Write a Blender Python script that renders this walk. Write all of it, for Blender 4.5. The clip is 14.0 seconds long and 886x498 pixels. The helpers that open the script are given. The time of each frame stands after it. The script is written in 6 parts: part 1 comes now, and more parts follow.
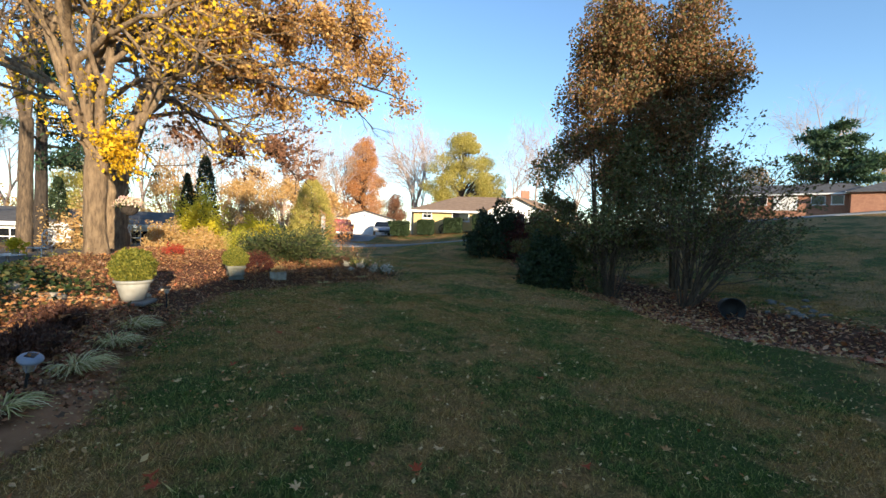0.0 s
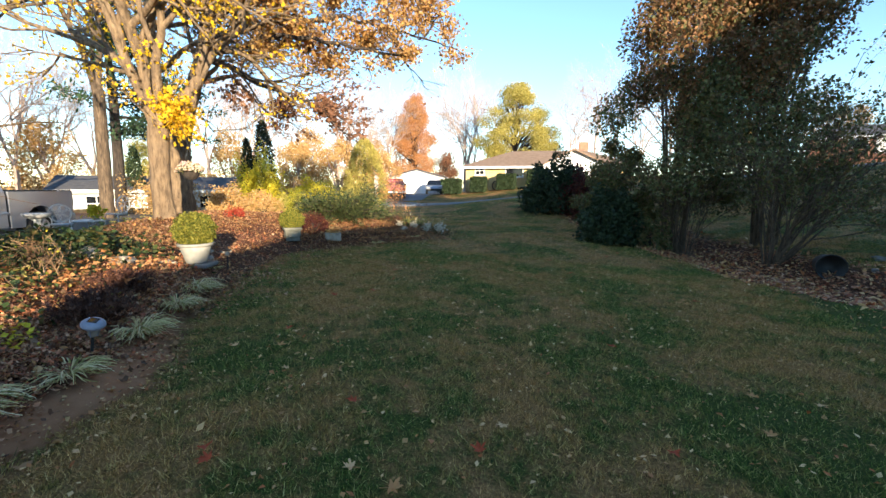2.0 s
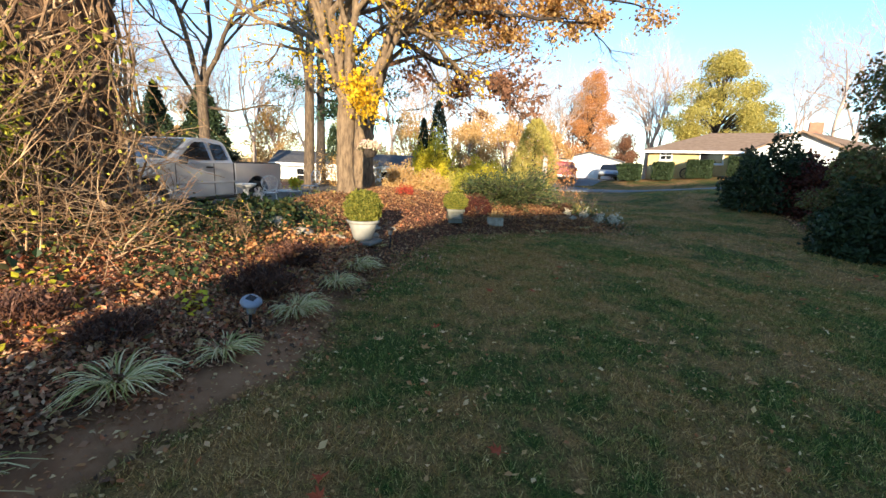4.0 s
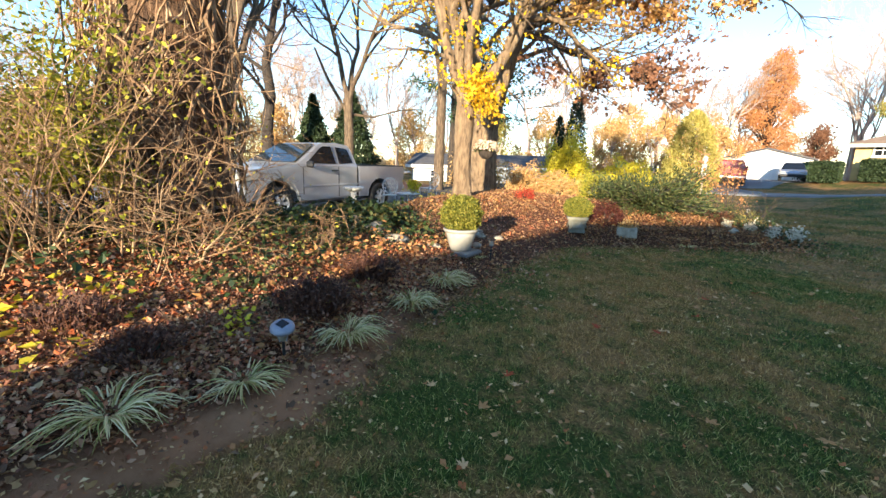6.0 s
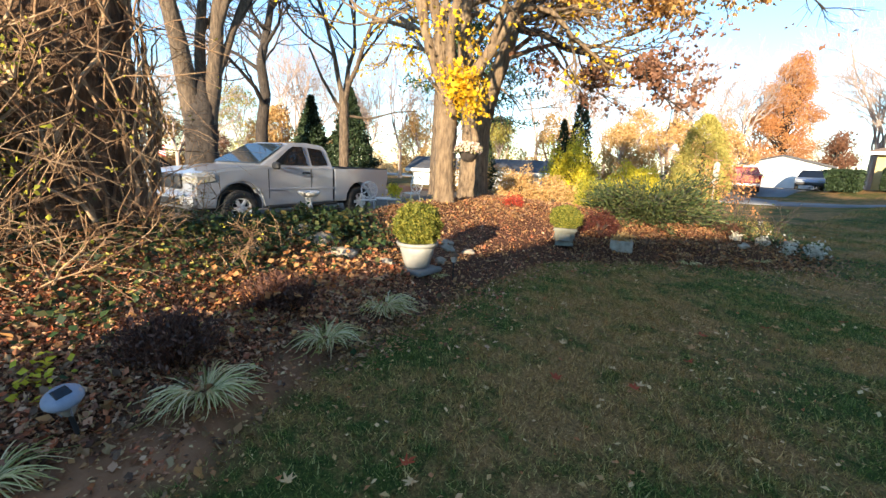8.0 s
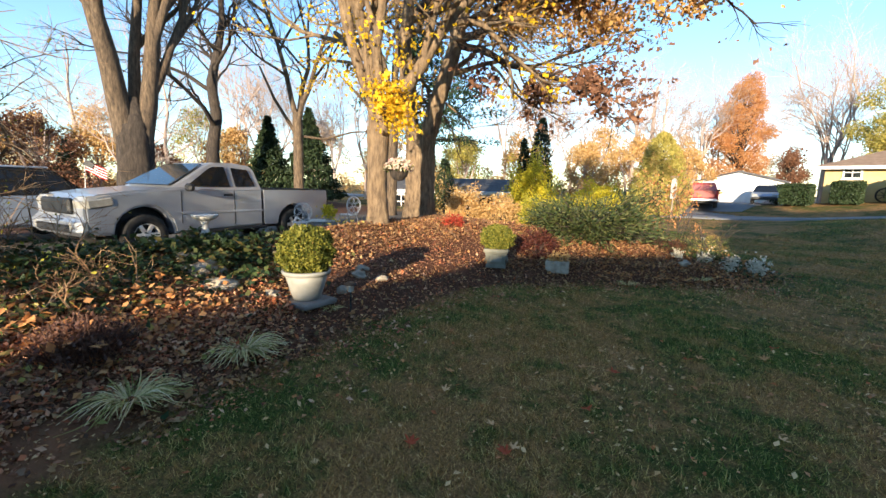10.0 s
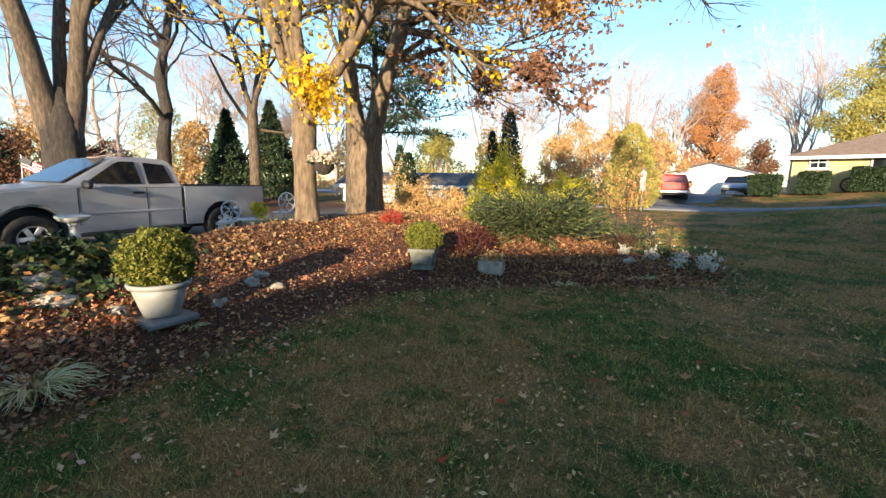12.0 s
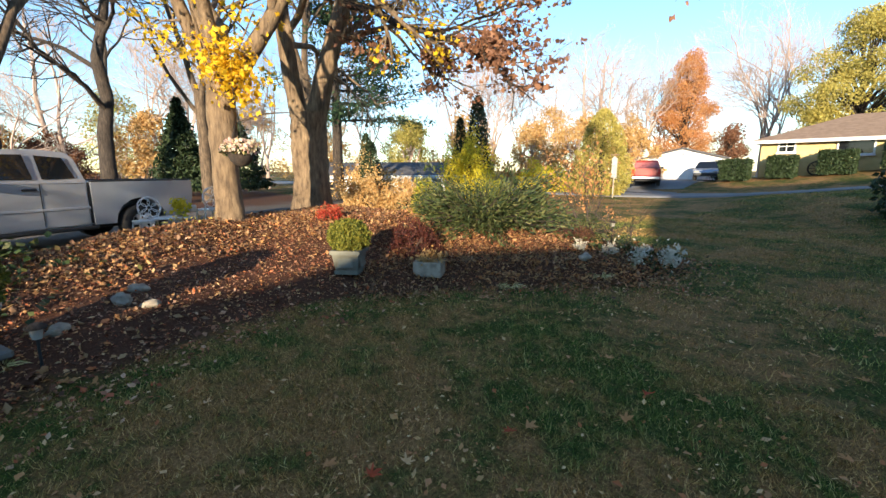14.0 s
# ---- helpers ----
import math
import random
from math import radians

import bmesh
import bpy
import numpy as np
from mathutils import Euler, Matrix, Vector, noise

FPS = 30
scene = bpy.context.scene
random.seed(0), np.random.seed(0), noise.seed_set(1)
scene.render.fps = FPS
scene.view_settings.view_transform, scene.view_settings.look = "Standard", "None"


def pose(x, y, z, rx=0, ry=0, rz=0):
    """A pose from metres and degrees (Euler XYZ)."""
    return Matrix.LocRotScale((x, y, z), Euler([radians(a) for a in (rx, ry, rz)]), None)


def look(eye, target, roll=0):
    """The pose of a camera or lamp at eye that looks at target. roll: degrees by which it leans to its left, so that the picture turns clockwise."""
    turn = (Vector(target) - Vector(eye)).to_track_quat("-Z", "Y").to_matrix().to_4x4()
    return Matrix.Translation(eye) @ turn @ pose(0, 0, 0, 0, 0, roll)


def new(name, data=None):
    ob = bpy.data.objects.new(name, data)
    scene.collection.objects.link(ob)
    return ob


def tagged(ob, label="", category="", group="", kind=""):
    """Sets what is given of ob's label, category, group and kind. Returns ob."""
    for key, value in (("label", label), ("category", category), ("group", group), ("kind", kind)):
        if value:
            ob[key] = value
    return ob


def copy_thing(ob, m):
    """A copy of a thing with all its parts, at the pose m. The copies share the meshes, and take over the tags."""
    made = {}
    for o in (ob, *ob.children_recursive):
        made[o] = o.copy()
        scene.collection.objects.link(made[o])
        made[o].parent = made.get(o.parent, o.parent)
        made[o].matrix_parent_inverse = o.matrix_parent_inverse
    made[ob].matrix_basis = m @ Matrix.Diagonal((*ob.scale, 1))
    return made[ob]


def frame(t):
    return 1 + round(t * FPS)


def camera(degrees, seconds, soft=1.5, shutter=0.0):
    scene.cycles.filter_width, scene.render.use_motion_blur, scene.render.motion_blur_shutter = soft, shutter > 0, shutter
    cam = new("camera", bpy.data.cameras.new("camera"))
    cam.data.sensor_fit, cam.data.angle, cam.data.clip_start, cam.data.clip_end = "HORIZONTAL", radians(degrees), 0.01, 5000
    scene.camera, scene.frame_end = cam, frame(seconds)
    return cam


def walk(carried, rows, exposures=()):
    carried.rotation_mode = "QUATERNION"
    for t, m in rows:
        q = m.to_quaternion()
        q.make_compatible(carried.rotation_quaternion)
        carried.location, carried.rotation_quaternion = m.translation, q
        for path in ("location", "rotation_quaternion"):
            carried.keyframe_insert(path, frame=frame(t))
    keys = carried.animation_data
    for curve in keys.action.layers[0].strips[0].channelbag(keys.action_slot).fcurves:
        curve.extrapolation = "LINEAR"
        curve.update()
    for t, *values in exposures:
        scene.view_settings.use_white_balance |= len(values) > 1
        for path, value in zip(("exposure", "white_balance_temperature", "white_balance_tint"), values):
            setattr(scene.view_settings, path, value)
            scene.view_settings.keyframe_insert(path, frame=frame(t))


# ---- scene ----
cam = camera(91.4, 14.0)
PATH = [
    (0, (0.633, -0.689, 1.445), (0.329, 1.286, 1.361), 1.8),
    (0.5, (0.564, -0.637, 1.419), (0.261, 1.337, 1.295), 1.9),
    (1, (0.501, -0.579, 1.42), (0.193, 1.392, 1.283), 2.0),
    (1.5, (0.464, -0.518, 1.433), (0.205, 1.455, 1.23), 1.6),
    (2, (0.521, -0.337, 1.421), (-0.014, 1.569, 1.14), 0.2),
    (2.5, (0.504, -0.16, 1.432), (-0.461, 1.555, 1.075), 1.4),
    (3, (0.355, 0.008, 1.44), (-0.749, 1.639, 1.094), 4.4),
    (3.2, (0.309, 0.083, 1.431), (-0.8, 1.71, 1.082), 4.4),
    (5.3, (-0.009, 0.854, 1.509), (-1.428, 2.175, 1.019), 1.1),
    (5.5, (-0.026, 0.991, 1.502), (-1.512, 2.237, 1.012), 2.7),
    (6, (-0.051, 1.222, 1.49), (-1.657, 2.347, 1.093), 1.7),
    (6.5, (-0.189, 1.504, 1.48), (-1.794, 2.638, 1.107), 2.1),
    (7, (-0.192, 1.827, 1.462), (-1.786, 2.974, 1.087), 2.0),
    (7.5, (-0.256, 2.049, 1.458), (-1.854, 3.187, 1.069), 1.9),
    (8, (-0.406, 2.275, 1.488), (-2.04, 3.365, 1.108), 2.3),
    (8.5, (-0.388, 2.594, 1.465), (-2.011, 3.702, 1.094), 1.8),
    (9, (-0.35, 2.866, 1.503), (-1.943, 4.021, 1.15), 0.7),
    (9.2, (-0.356, 2.944, 1.5), (-1.945, 4.122, 1.198), 1.0),
    (11.3, (-0.434, 4.06, 1.447), (-2.024, 5.24, 1.163), 1.8),
    (11.5, (-0.432, 4.172, 1.453), (-2.011, 5.366, 1.164), 1.0),
    (12, (-0.37, 4.43, 1.477), (-1.912, 5.666, 1.169), 0.8),
    (12.5, (-0.384, 4.657, 1.466), (-1.909, 5.906, 1.129), 0.5),
    (13, (-0.522, 4.913, 1.487), (-2.021, 6.188, 1.132), 1.6),
    (13.5, (-0.543, 5.142, 1.485), (-2.027, 6.435, 1.131), 0.9),
    (14, (-0.575, 5.441, 1.486), (-2.055, 6.739, 1.132), -0.1),
]
walk(cam, [(t, look(eye, target, roll)) for t, eye, target, roll in PATH],
     [(0, 1.13), (1.0, 1.1), (1.5, 1.33), (2.0, 1.52), (2.4, 1.91), (2.6, 1.83), (2.9, 1.37), (3.2, 1.29), (5.5, 1.78), (7.5, 1.74), (9, 1.42), (12, 1.4), (12.5, 1.53), (13.0, 1.58), (13.5, 1.47), (14, 1.34)])

# ---- light ----
SUN_TO = Vector((0.58, -0.81, 0.0)).normalized()
SUN_EL = radians(11)
world = bpy.data.worlds.new("sky")
world.use_nodes = True
scene.world = world
_n = world.node_tree.nodes
sky = _n.new("ShaderNodeTexSky")
sky.sky_type, sky.sun_disc = "NISHITA", False
sky.sun_elevation, sky.sun_rotation = SUN_EL, math.atan2(SUN_TO.x, SUN_TO.y)
sky.air_density, sky.dust_density, sky.ozone_density = 1.0, 0.0, 3.0
_n["Background"].inputs["Strength"].default_value = 0.15
world.node_tree.links.new(sky.outputs["Color"], _n["Background"].inputs["Color"])
sun_data = bpy.data.lights.new("sun", "SUN")
sun_data.energy, sun_data.angle, sun_data.color = 4.8, radians(0.6), (1.0, 0.84, 0.62)
sun = new("sun", sun_data)
sun.matrix_world = look(SUN_TO * 50 * math.cos(SUN_EL) + Vector((0, 0, 50 * math.sin(SUN_EL))), (0, 0, 0))


# ---- materials ----
def nodes_of(name):
    m = bpy.data.materials.new(name)
    m.use_nodes = True
    t = m.node_tree
    return m, t, t.nodes["Principled BSDF"]


def ramp(t, fac, cols):
    r = t.nodes.new("ShaderNodeValToRGB")
    e = r.color_ramp.elements
    while len(e) < len(cols):
        e.new(0.5)
    for k, c in enumerate(cols):
        e[k].position, e[k].color = k / max(1, len(cols) - 1), (*c, 1)
    t.links.new(fac, r.inputs["Fac"])
    return r.outputs["Color"]


def noise_node(t, scale, detail=4, rough=0.6, stretch=None):
    co = t.nodes.new("ShaderNodeTexCoord").outputs["Object"]
    if stretch:
        mp = t.nodes.new("ShaderNodeMapping")
        mp.inputs["Scale"].default_value = stretch
        t.links.new(co, mp.inputs["Vector"])
        co = mp.outputs["Vector"]
    n = t.nodes.new("ShaderNodeTexNoise")
    n.inputs["Scale"].default_value, n.inputs["Detail"].default_value, n.inputs["Roughness"].default_value = scale, detail, rough
    t.links.new(co, n.inputs["Vector"])
    return n.outputs["Fac"]


def stretched(t, fac, lo, hi):
    m = t.nodes.new("ShaderNodeMapRange")
    m.inputs["From Min"].default_value, m.inputs["From Max"].default_value = lo, hi
    t.links.new(fac, m.inputs["Value"])
    return m.outputs["Result"]


def mixed(t, fac, a, b):
    m = t.nodes.new("ShaderNodeMix")
    m.data_type = "RGBA"
    t.links.new(fac, m.inputs["Factor"])
    t.links.new(a, m.inputs["A"])
    t.links.new(b, m.inputs["B"])
    return m.outputs["Result"]


def surface(name, cols, scale=6, rough=0.8, bump=0.3, bump_scale=40, metal=0.0, coat=0.0, stretch=None, dist=0.01):
    """Two scales of noise over the colours, with a fine bump."""
    m, t, p = nodes_of(name)
    big = stretched(t, noise_node(t, scale, 5, stretch=stretch), 0.3, 0.7)
    t.links.new(ramp(t, big, cols), p.inputs["Base Color"])
    p.inputs["Roughness"].default_value, p.inputs["Metallic"].default_value, p.inputs["Coat Weight"].default_value = rough, metal, coat
    if bump:
        b = t.nodes.new("ShaderNodeBump")
        b.inputs["Strength"].default_value, b.inputs["Distance"].default_value = bump, dist
        t.links.new(noise_node(t, bump_scale, 6, 0.7, stretch), b.inputs["Height"])
        t.links.new(b.outputs["Normal"], p.inputs["Normal"])
    return m


def foliage(name, cols, rough=0.6, glow=0.3):
    """Leaves: each leaf takes its own colour; some light passes through."""
    m, t, p = nodes_of(name)
    geo = t.nodes.new("ShaderNodeNewGeometry")
    col = ramp(t, geo.outputs["Random Per Island"], cols)
    t.links.new(col, p.inputs["Base Color"])
    p.inputs["Roughness"].default_value, p.inputs["Specular IOR Level"].default_value = rough, 0.3
    tr = t.nodes.new("ShaderNodeBsdfTranslucent")
    t.links.new(col, tr.inputs["Color"])
    mx = t.nodes.new("ShaderNodeMixShader")
    mx.inputs["Fac"].default_value = glow
    t.links.new(p.outputs["BSDF"], mx.inputs[1])
    t.links.new(tr.outputs["BSDF"], mx.inputs[2])
    t.links.new(mx.outputs["Shader"], t.nodes["Material Output"].inputs["Surface"])
    return m


def patches(t, mid, big):
    """Where the turf has dried: broad patches broken up by smaller ones."""
    tuft = stretched(t, noise_node(t, 13, 4, 0.7), 0.34, 0.66)
    val = big
    for src, k in ((mid, 0.75), (tuft, 0.55)):
        a = t.nodes.new("ShaderNodeMath")
        a.operation = "MULTIPLY_ADD"
        a.inputs[1].default_value = k
        t.links.new(src, a.inputs[0])
        t.links.new(val, a.inputs[2])
        val = a.outputs[0]
    return stretched(t, val, 0.92, 1.75)


def ground_material():
    m, t, p = nodes_of("ground")
    fine, mid, big = noise_node(t, 48, 8, 0.85), stretched(t, noise_node(t, 3.5, 5), 0.32, 0.62), stretched(t, noise_node(t, 0.55, 4), 0.36, 0.58)
    green = ramp(t, stretched(t, fine, 0.36, 0.66), [(0.012, 0.02, 0.004), (0.055, 0.075, 0.014), (0.17, 0.17, 0.04)])
    tan = ramp(t, stretched(t, fine, 0.36, 0.66), [(0.08, 0.042, 0.016), (0.3, 0.16, 0.06), (0.54, 0.32, 0.13)])
    dry = patches(t, mid, big)
    lawn = mixed(t, dry, green, tan)
    earth = ramp(t, stretched(t, fine, 0.25, 0.75), [(0.03, 0.014, 0.008), (0.1, 0.046, 0.027), (0.24, 0.115, 0.062)])
    path = ramp(t, mid, [(0.26, 0.115, 0.055), (0.42, 0.2, 0.1)])
    gravel = ramp(t, stretched(t, fine, 0.3, 0.7), [(0.07, 0.06, 0.05), (0.2, 0.17, 0.14)])
    col = lawn
    for key, c in (("soil", earth), ("dirt", path), ("gravel", gravel)):
        a = t.nodes.new("ShaderNodeAttribute")
        a.attribute_name = key
        col = mixed(t, a.outputs["Fac"], col, c)
    t.links.new(col, p.inputs["Base Color"])
    p.inputs["Roughness"].default_value = 0.95
    p.inputs["Specular IOR Level"].default_value = 0.15
    b = t.nodes.new("ShaderNodeBump")
    b.inputs["Strength"].default_value, b.inputs["Distance"].default_value = 0.7, 0.02
    t.links.new(fine, b.inputs["Height"])
    t.links.new(b.outputs["Normal"], p.inputs["Normal"])
    return m


def grass_material():
    m, t, p = nodes_of("grass")
    geo = t.nodes.new("ShaderNodeNewGeometry")
    big, mid = stretched(t, noise_node(t, 0.55, 4), 0.36, 0.58), stretched(t, noise_node(t, 3.5, 5), 0.32, 0.62)
    rnd = geo.outputs["Random Per Island"]
    green = ramp(t, rnd, [(0.018, 0.042, 0.006), (0.065, 0.115, 0.014), (0.12, 0.175, 0.025), (0.22, 0.25, 0.05), (0.55, 0.45, 0.16)])
    tan = ramp(t, rnd, [(0.09, 0.07, 0.014), (0.33, 0.17, 0.045), (0.54, 0.3, 0.09), (0.78, 0.48, 0.18)])
    t.links.new(mixed(t, patches(t, mid, big), green, tan), p.inputs["Base Color"])
    p.inputs["Roughness"].default_value, p.inputs["Specular IOR Level"].default_value = 0.7, 0.25
    return m


def glass_dark(name, col=(0.01, 0.012, 0.015), ior=1.5):
    m, t, p = nodes_of(name)
    p.inputs["Base Color"].default_value, p.inputs["Roughness"].default_value = (*col, 1), 0.04
    p.inputs["Specular IOR Level"].default_value = 0.45
    p.inputs["IOR"].default_value = ior
    return m


M = dict(
    ground=ground_material(), grass=grass_material(),
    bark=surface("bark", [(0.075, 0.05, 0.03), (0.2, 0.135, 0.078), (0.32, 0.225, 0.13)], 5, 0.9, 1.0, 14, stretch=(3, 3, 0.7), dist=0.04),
    # dark bark, deepened further to paint the shade on the forked tree's foot
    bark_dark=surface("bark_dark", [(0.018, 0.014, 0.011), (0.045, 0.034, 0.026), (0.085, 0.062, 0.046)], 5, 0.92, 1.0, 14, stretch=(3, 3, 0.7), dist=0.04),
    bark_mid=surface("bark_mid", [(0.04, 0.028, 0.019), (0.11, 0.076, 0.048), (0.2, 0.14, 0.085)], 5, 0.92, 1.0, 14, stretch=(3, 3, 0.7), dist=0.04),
    bark_vine=surface("bark_vine", [(0.035, 0.018, 0.01), (0.14, 0.075, 0.038), (0.28, 0.165, 0.09)], 5, 0.92, 1.0, 14, stretch=(3, 3, 0.7), dist=0.04),
    twig=surface("twig", [(0.08, 0.038, 0.02), (0.26, 0.15, 0.075), (0.54, 0.37, 0.21)], 4, 0.85, 0.2),
    # far twigs: the glare of low sun is mixed into this pale colour
    twig_sun_pale=surface("twig_sun_pale", [(0.34, 0.25, 0.2), (0.52, 0.4, 0.33)], 1, 0.9, 0),
    twig_dark=surface("twig_dark", [(0.03, 0.022, 0.018), (0.08, 0.055, 0.042)], 4, 0.9, 0.2),
    asphalt=surface("asphalt", [(0.14, 0.14, 0.145), (0.22, 0.22, 0.225)], 0.5, 0.85, 0.4, 120),
    concrete=surface("concrete", [(0.3, 0.28, 0.25), (0.42, 0.40, 0.36)], 3, 0.85, 0.4, 60),
    concrete_dark=surface("concrete_dark", [(0.13, 0.12, 0.1), (0.22, 0.2, 0.18)], 6, 0.9, 0.5, 50),
    stone=surface("stone", [(0.2, 0.165, 0.12), (0.36, 0.3, 0.22), (0.48, 0.41, 0.31)], 9, 0.9, 0.8, 30, dist=0.02),
    pot=surface("pot_glaze", [(0.22, 0.215, 0.185), (0.37, 0.355, 0.31)], 4, 0.6, 0.25, 40),
    pot_green=surface("pot_green", [(0.12, 0.12, 0.09), (0.22, 0.21, 0.16)], 5, 0.7, 0.3, 40),
    white_metal=surface("white_metal", [(0.6, 0.58, 0.54), (0.75, 0.73, 0.7)], 20, 0.5, 0.2, 80),
    white_stone=surface("white_stone", [(0.5, 0.48, 0.44), (0.68, 0.65, 0.6)], 12, 0.8, 0.4, 50),
    plastic_grey=surface("plastic_grey", [(0.2, 0.21, 0.25), (0.3, 0.31, 0.36)], 10, 0.45, 0.1),
    black=surface("black_plastic", [(0.012, 0.012, 0.013), (0.03, 0.03, 0.03)], 10, 0.6, 0.1),
    rubber=surface("rubber", [(0.015, 0.015, 0.015), (0.035, 0.033, 0.03)], 14, 0.85, 0.3, 60),
    silver=surface("silver_paint", [(0.4, 0.42, 0.46), (0.46, 0.48, 0.52)], 2, 0.3, 0.0, metal=0.45, coat=0.5),
    red_paint=surface("red_paint", [(0.26, 0.022, 0.015), (0.33, 0.03, 0.02)], 2, 0.35, 0.0, coat=0.6),
    blue_paint=surface("blue_grey_paint", [(0.35, 0.40, 0.48), (0.42, 0.47, 0.55)], 2, 0.3, 0.0, metal=0.4, coat=0.7),
    alloy=surface("alloy", [(0.62, 0.61, 0.6), (0.72, 0.71, 0.7)], 8, 0.35, 0.0, metal=0.35),
    glass=glass_dark("dark_glass"),
    windscreen_glass=glass_dark("windscreen_glass", (0.02, 0.03, 0.04), 2.3),
    lamp_glass=surface("lamp_glass", [(0.3, 0.28, 0.24), (0.42, 0.4, 0.35)], 14, 0.15, 0.0, coat=0.5),
    red_lamp=surface("red_lamp", [(0.35, 0.01, 0.01), (0.45, 0.02, 0.02)], 12, 0.2, 0.0),
    yellow_brick=surface("yellow_brick", [(0.55, 0.40, 0.17), (0.66, 0.50, 0.23)], 2.5, 0.85, 0.3, 25),
    red_brick=surface("red_brick", [(0.30, 0.14, 0.09), (0.42, 0.21, 0.13)], 3, 0.88, 0.3, 25),
    white_siding=surface("white_siding", [(0.68, 0.68, 0.67), (0.8, 0.8, 0.79)], 1.5, 0.6, 0.1),
    white_paint=surface("white_paint", [(0.72, 0.71, 0.68), (0.82, 0.81, 0.78)], 2, 0.55, 0.05),
    shingle_brown=surface("shingle_brown", [(0.20, 0.13, 0.085), (0.30, 0.205, 0.14)], 3, 0.92, 0.5, 18),
    shingle_dark=surface("shingle_dark", [(0.06, 0.06, 0.065), (0.12, 0.115, 0.115)], 3, 0.92, 0.5, 18),
    plain_wall=surface("plain_wall", [(0.45, 0.42, 0.38), (0.55, 0.52, 0.47)], 1, 0.9, 0.1),
    leaf_yellow=foliage("leaf_yellow", [(0.72, 0.42, 0.02), (0.85, 0.58, 0.03), (0.8, 0.5, 0.02), (0.55, 0.36, 0.04)], glow=0.4),
    leaf_orange=foliage("leaf_orange", [(0.36, 0.19, 0.065), (0.56, 0.32, 0.1), (0.68, 0.44, 0.16), (0.5, 0.28, 0.1), (0.3, 0.15, 0.07)], glow=0.42),
    leaf_brown=foliage("leaf_brown", [(0.13, 0.06, 0.035), (0.22, 0.105, 0.06), (0.30, 0.15, 0.08)], glow=0.2),
    litter=foliage("litter", [(0.07, 0.033, 0.018), (0.2, 0.1, 0.045), (0.34, 0.19, 0.08), (0.52, 0.34, 0.16), (0.44, 0.2, 0.06), (0.28, 0.165, 0.09), (0.12, 0.058, 0.034), (0.24, 0.1, 0.05)], glow=0.1),
    litter_dull=foliage("litter_dull", [(0.07, 0.028, 0.016), (0.25, 0.095, 0.045), (0.42, 0.185, 0.09), (0.62, 0.38, 0.22), (0.5, 0.13, 0.045), (0.18, 0.075, 0.045)], glow=0.05),
    litter_pale=foliage("litter_pale", [(0.38, 0.19, 0.07), (0.62, 0.35, 0.13), (0.8, 0.54, 0.26), (0.45, 0.13, 0.04), (0.52, 0.27, 0.1)], glow=0.1),
    litter_red=foliage("litter_red", [(0.42, 0.05, 0.02), (0.5, 0.1, 0.03)], glow=0.15),
    boxwood=foliage("boxwood", [(0.05, 0.07, 0.01), (0.13, 0.14, 0.02), (0.22, 0.21, 0.03), (0.32, 0.28, 0.05)], glow=0.25),
    evergreen=foliage("evergreen", [(0.013, 0.026, 0.011), (0.028, 0.048, 0.018), (0.05, 0.074, 0.028)], glow=0.1),
    evergreen_far=foliage("evergreen_far", [(0.02, 0.045, 0.02), (0.04, 0.08, 0.035), (0.06, 0.11, 0.05)], glow=0.1),
    juniper=foliage("juniper", [(0.018, 0.032, 0.012), (0.042, 0.064, 0.02), (0.085, 0.105, 0.034), (0.16, 0.155, 0.058)], glow=0.15),
    ivy=foliage("ivy", [(0.016, 0.034, 0.012), (0.032, 0.06, 0.018), (0.06, 0.085, 0.025), (0.13, 0.09, 0.03)], glow=0.2),
    leaf_lime=foliage("leaf_lime", [(0.44, 0.4, 0.03), (0.66, 0.55, 0.04), (0.8, 0.64, 0.06)], glow=0.4),
    leaf_vine=foliage("leaf_vine", [(0.1, 0.12, 0.015), (0.24, 0.25, 0.025), (0.42, 0.38, 0.04), (0.56, 0.48, 0.06)], glow=0.35),
    leaf_olive=foliage("leaf_olive", [(0.27, 0.25, 0.06), (0.44, 0.37, 0.09), (0.57, 0.47, 0.13)], glow=0.3),
    leaf_gold=foliage("leaf_gold", [(0.45, 0.25, 0.08), (0.58, 0.36, 0.14), (0.62, 0.44, 0.2)], glow=0.3),
    leaf_rust=foliage("leaf_rust", [(0.42, 0.17, 0.06), (0.58, 0.27, 0.1), (0.66, 0.36, 0.15)], glow=0.3),
    leaf_pear=foliage("leaf_pear", [(0.08, 0.085, 0.03), (0.14, 0.125, 0.04), (0.23, 0.11, 0.05), (0.3, 0.15, 0.055), (0.13, 0.07, 0.04)], glow=0.2),
    leaf_pear_low=foliage("leaf_pear_low", [(0.06, 0.075, 0.025), (0.11, 0.125, 0.04), (0.18, 0.165, 0.055), (0.15, 0.085, 0.04)], glow=0.15),
    leaf_red=foliage("leaf_red", [(0.3, 0.03, 0.02), (0.45, 0.06, 0.03), (0.35, 0.09, 0.04)], glow=0.25),
    leaf_maroon=foliage("leaf_maroon", [(0.035, 0.01, 0.008), (0.075, 0.018, 0.013), (0.12, 0.035, 0.02)], glow=0.15),
    strap=foliage("strap", [(0.16, 0.16, 0.04), (0.42, 0.37, 0.11), (0.74, 0.6, 0.27), (0.82, 0.68, 0.4), (0.58, 0.38, 0.16)], glow=0.2),
    silver_leaf=foliage("silver_leaf", [(0.48, 0.44, 0.34), (0.64, 0.58, 0.45), (0.74, 0.67, 0.52)], glow=0.2),
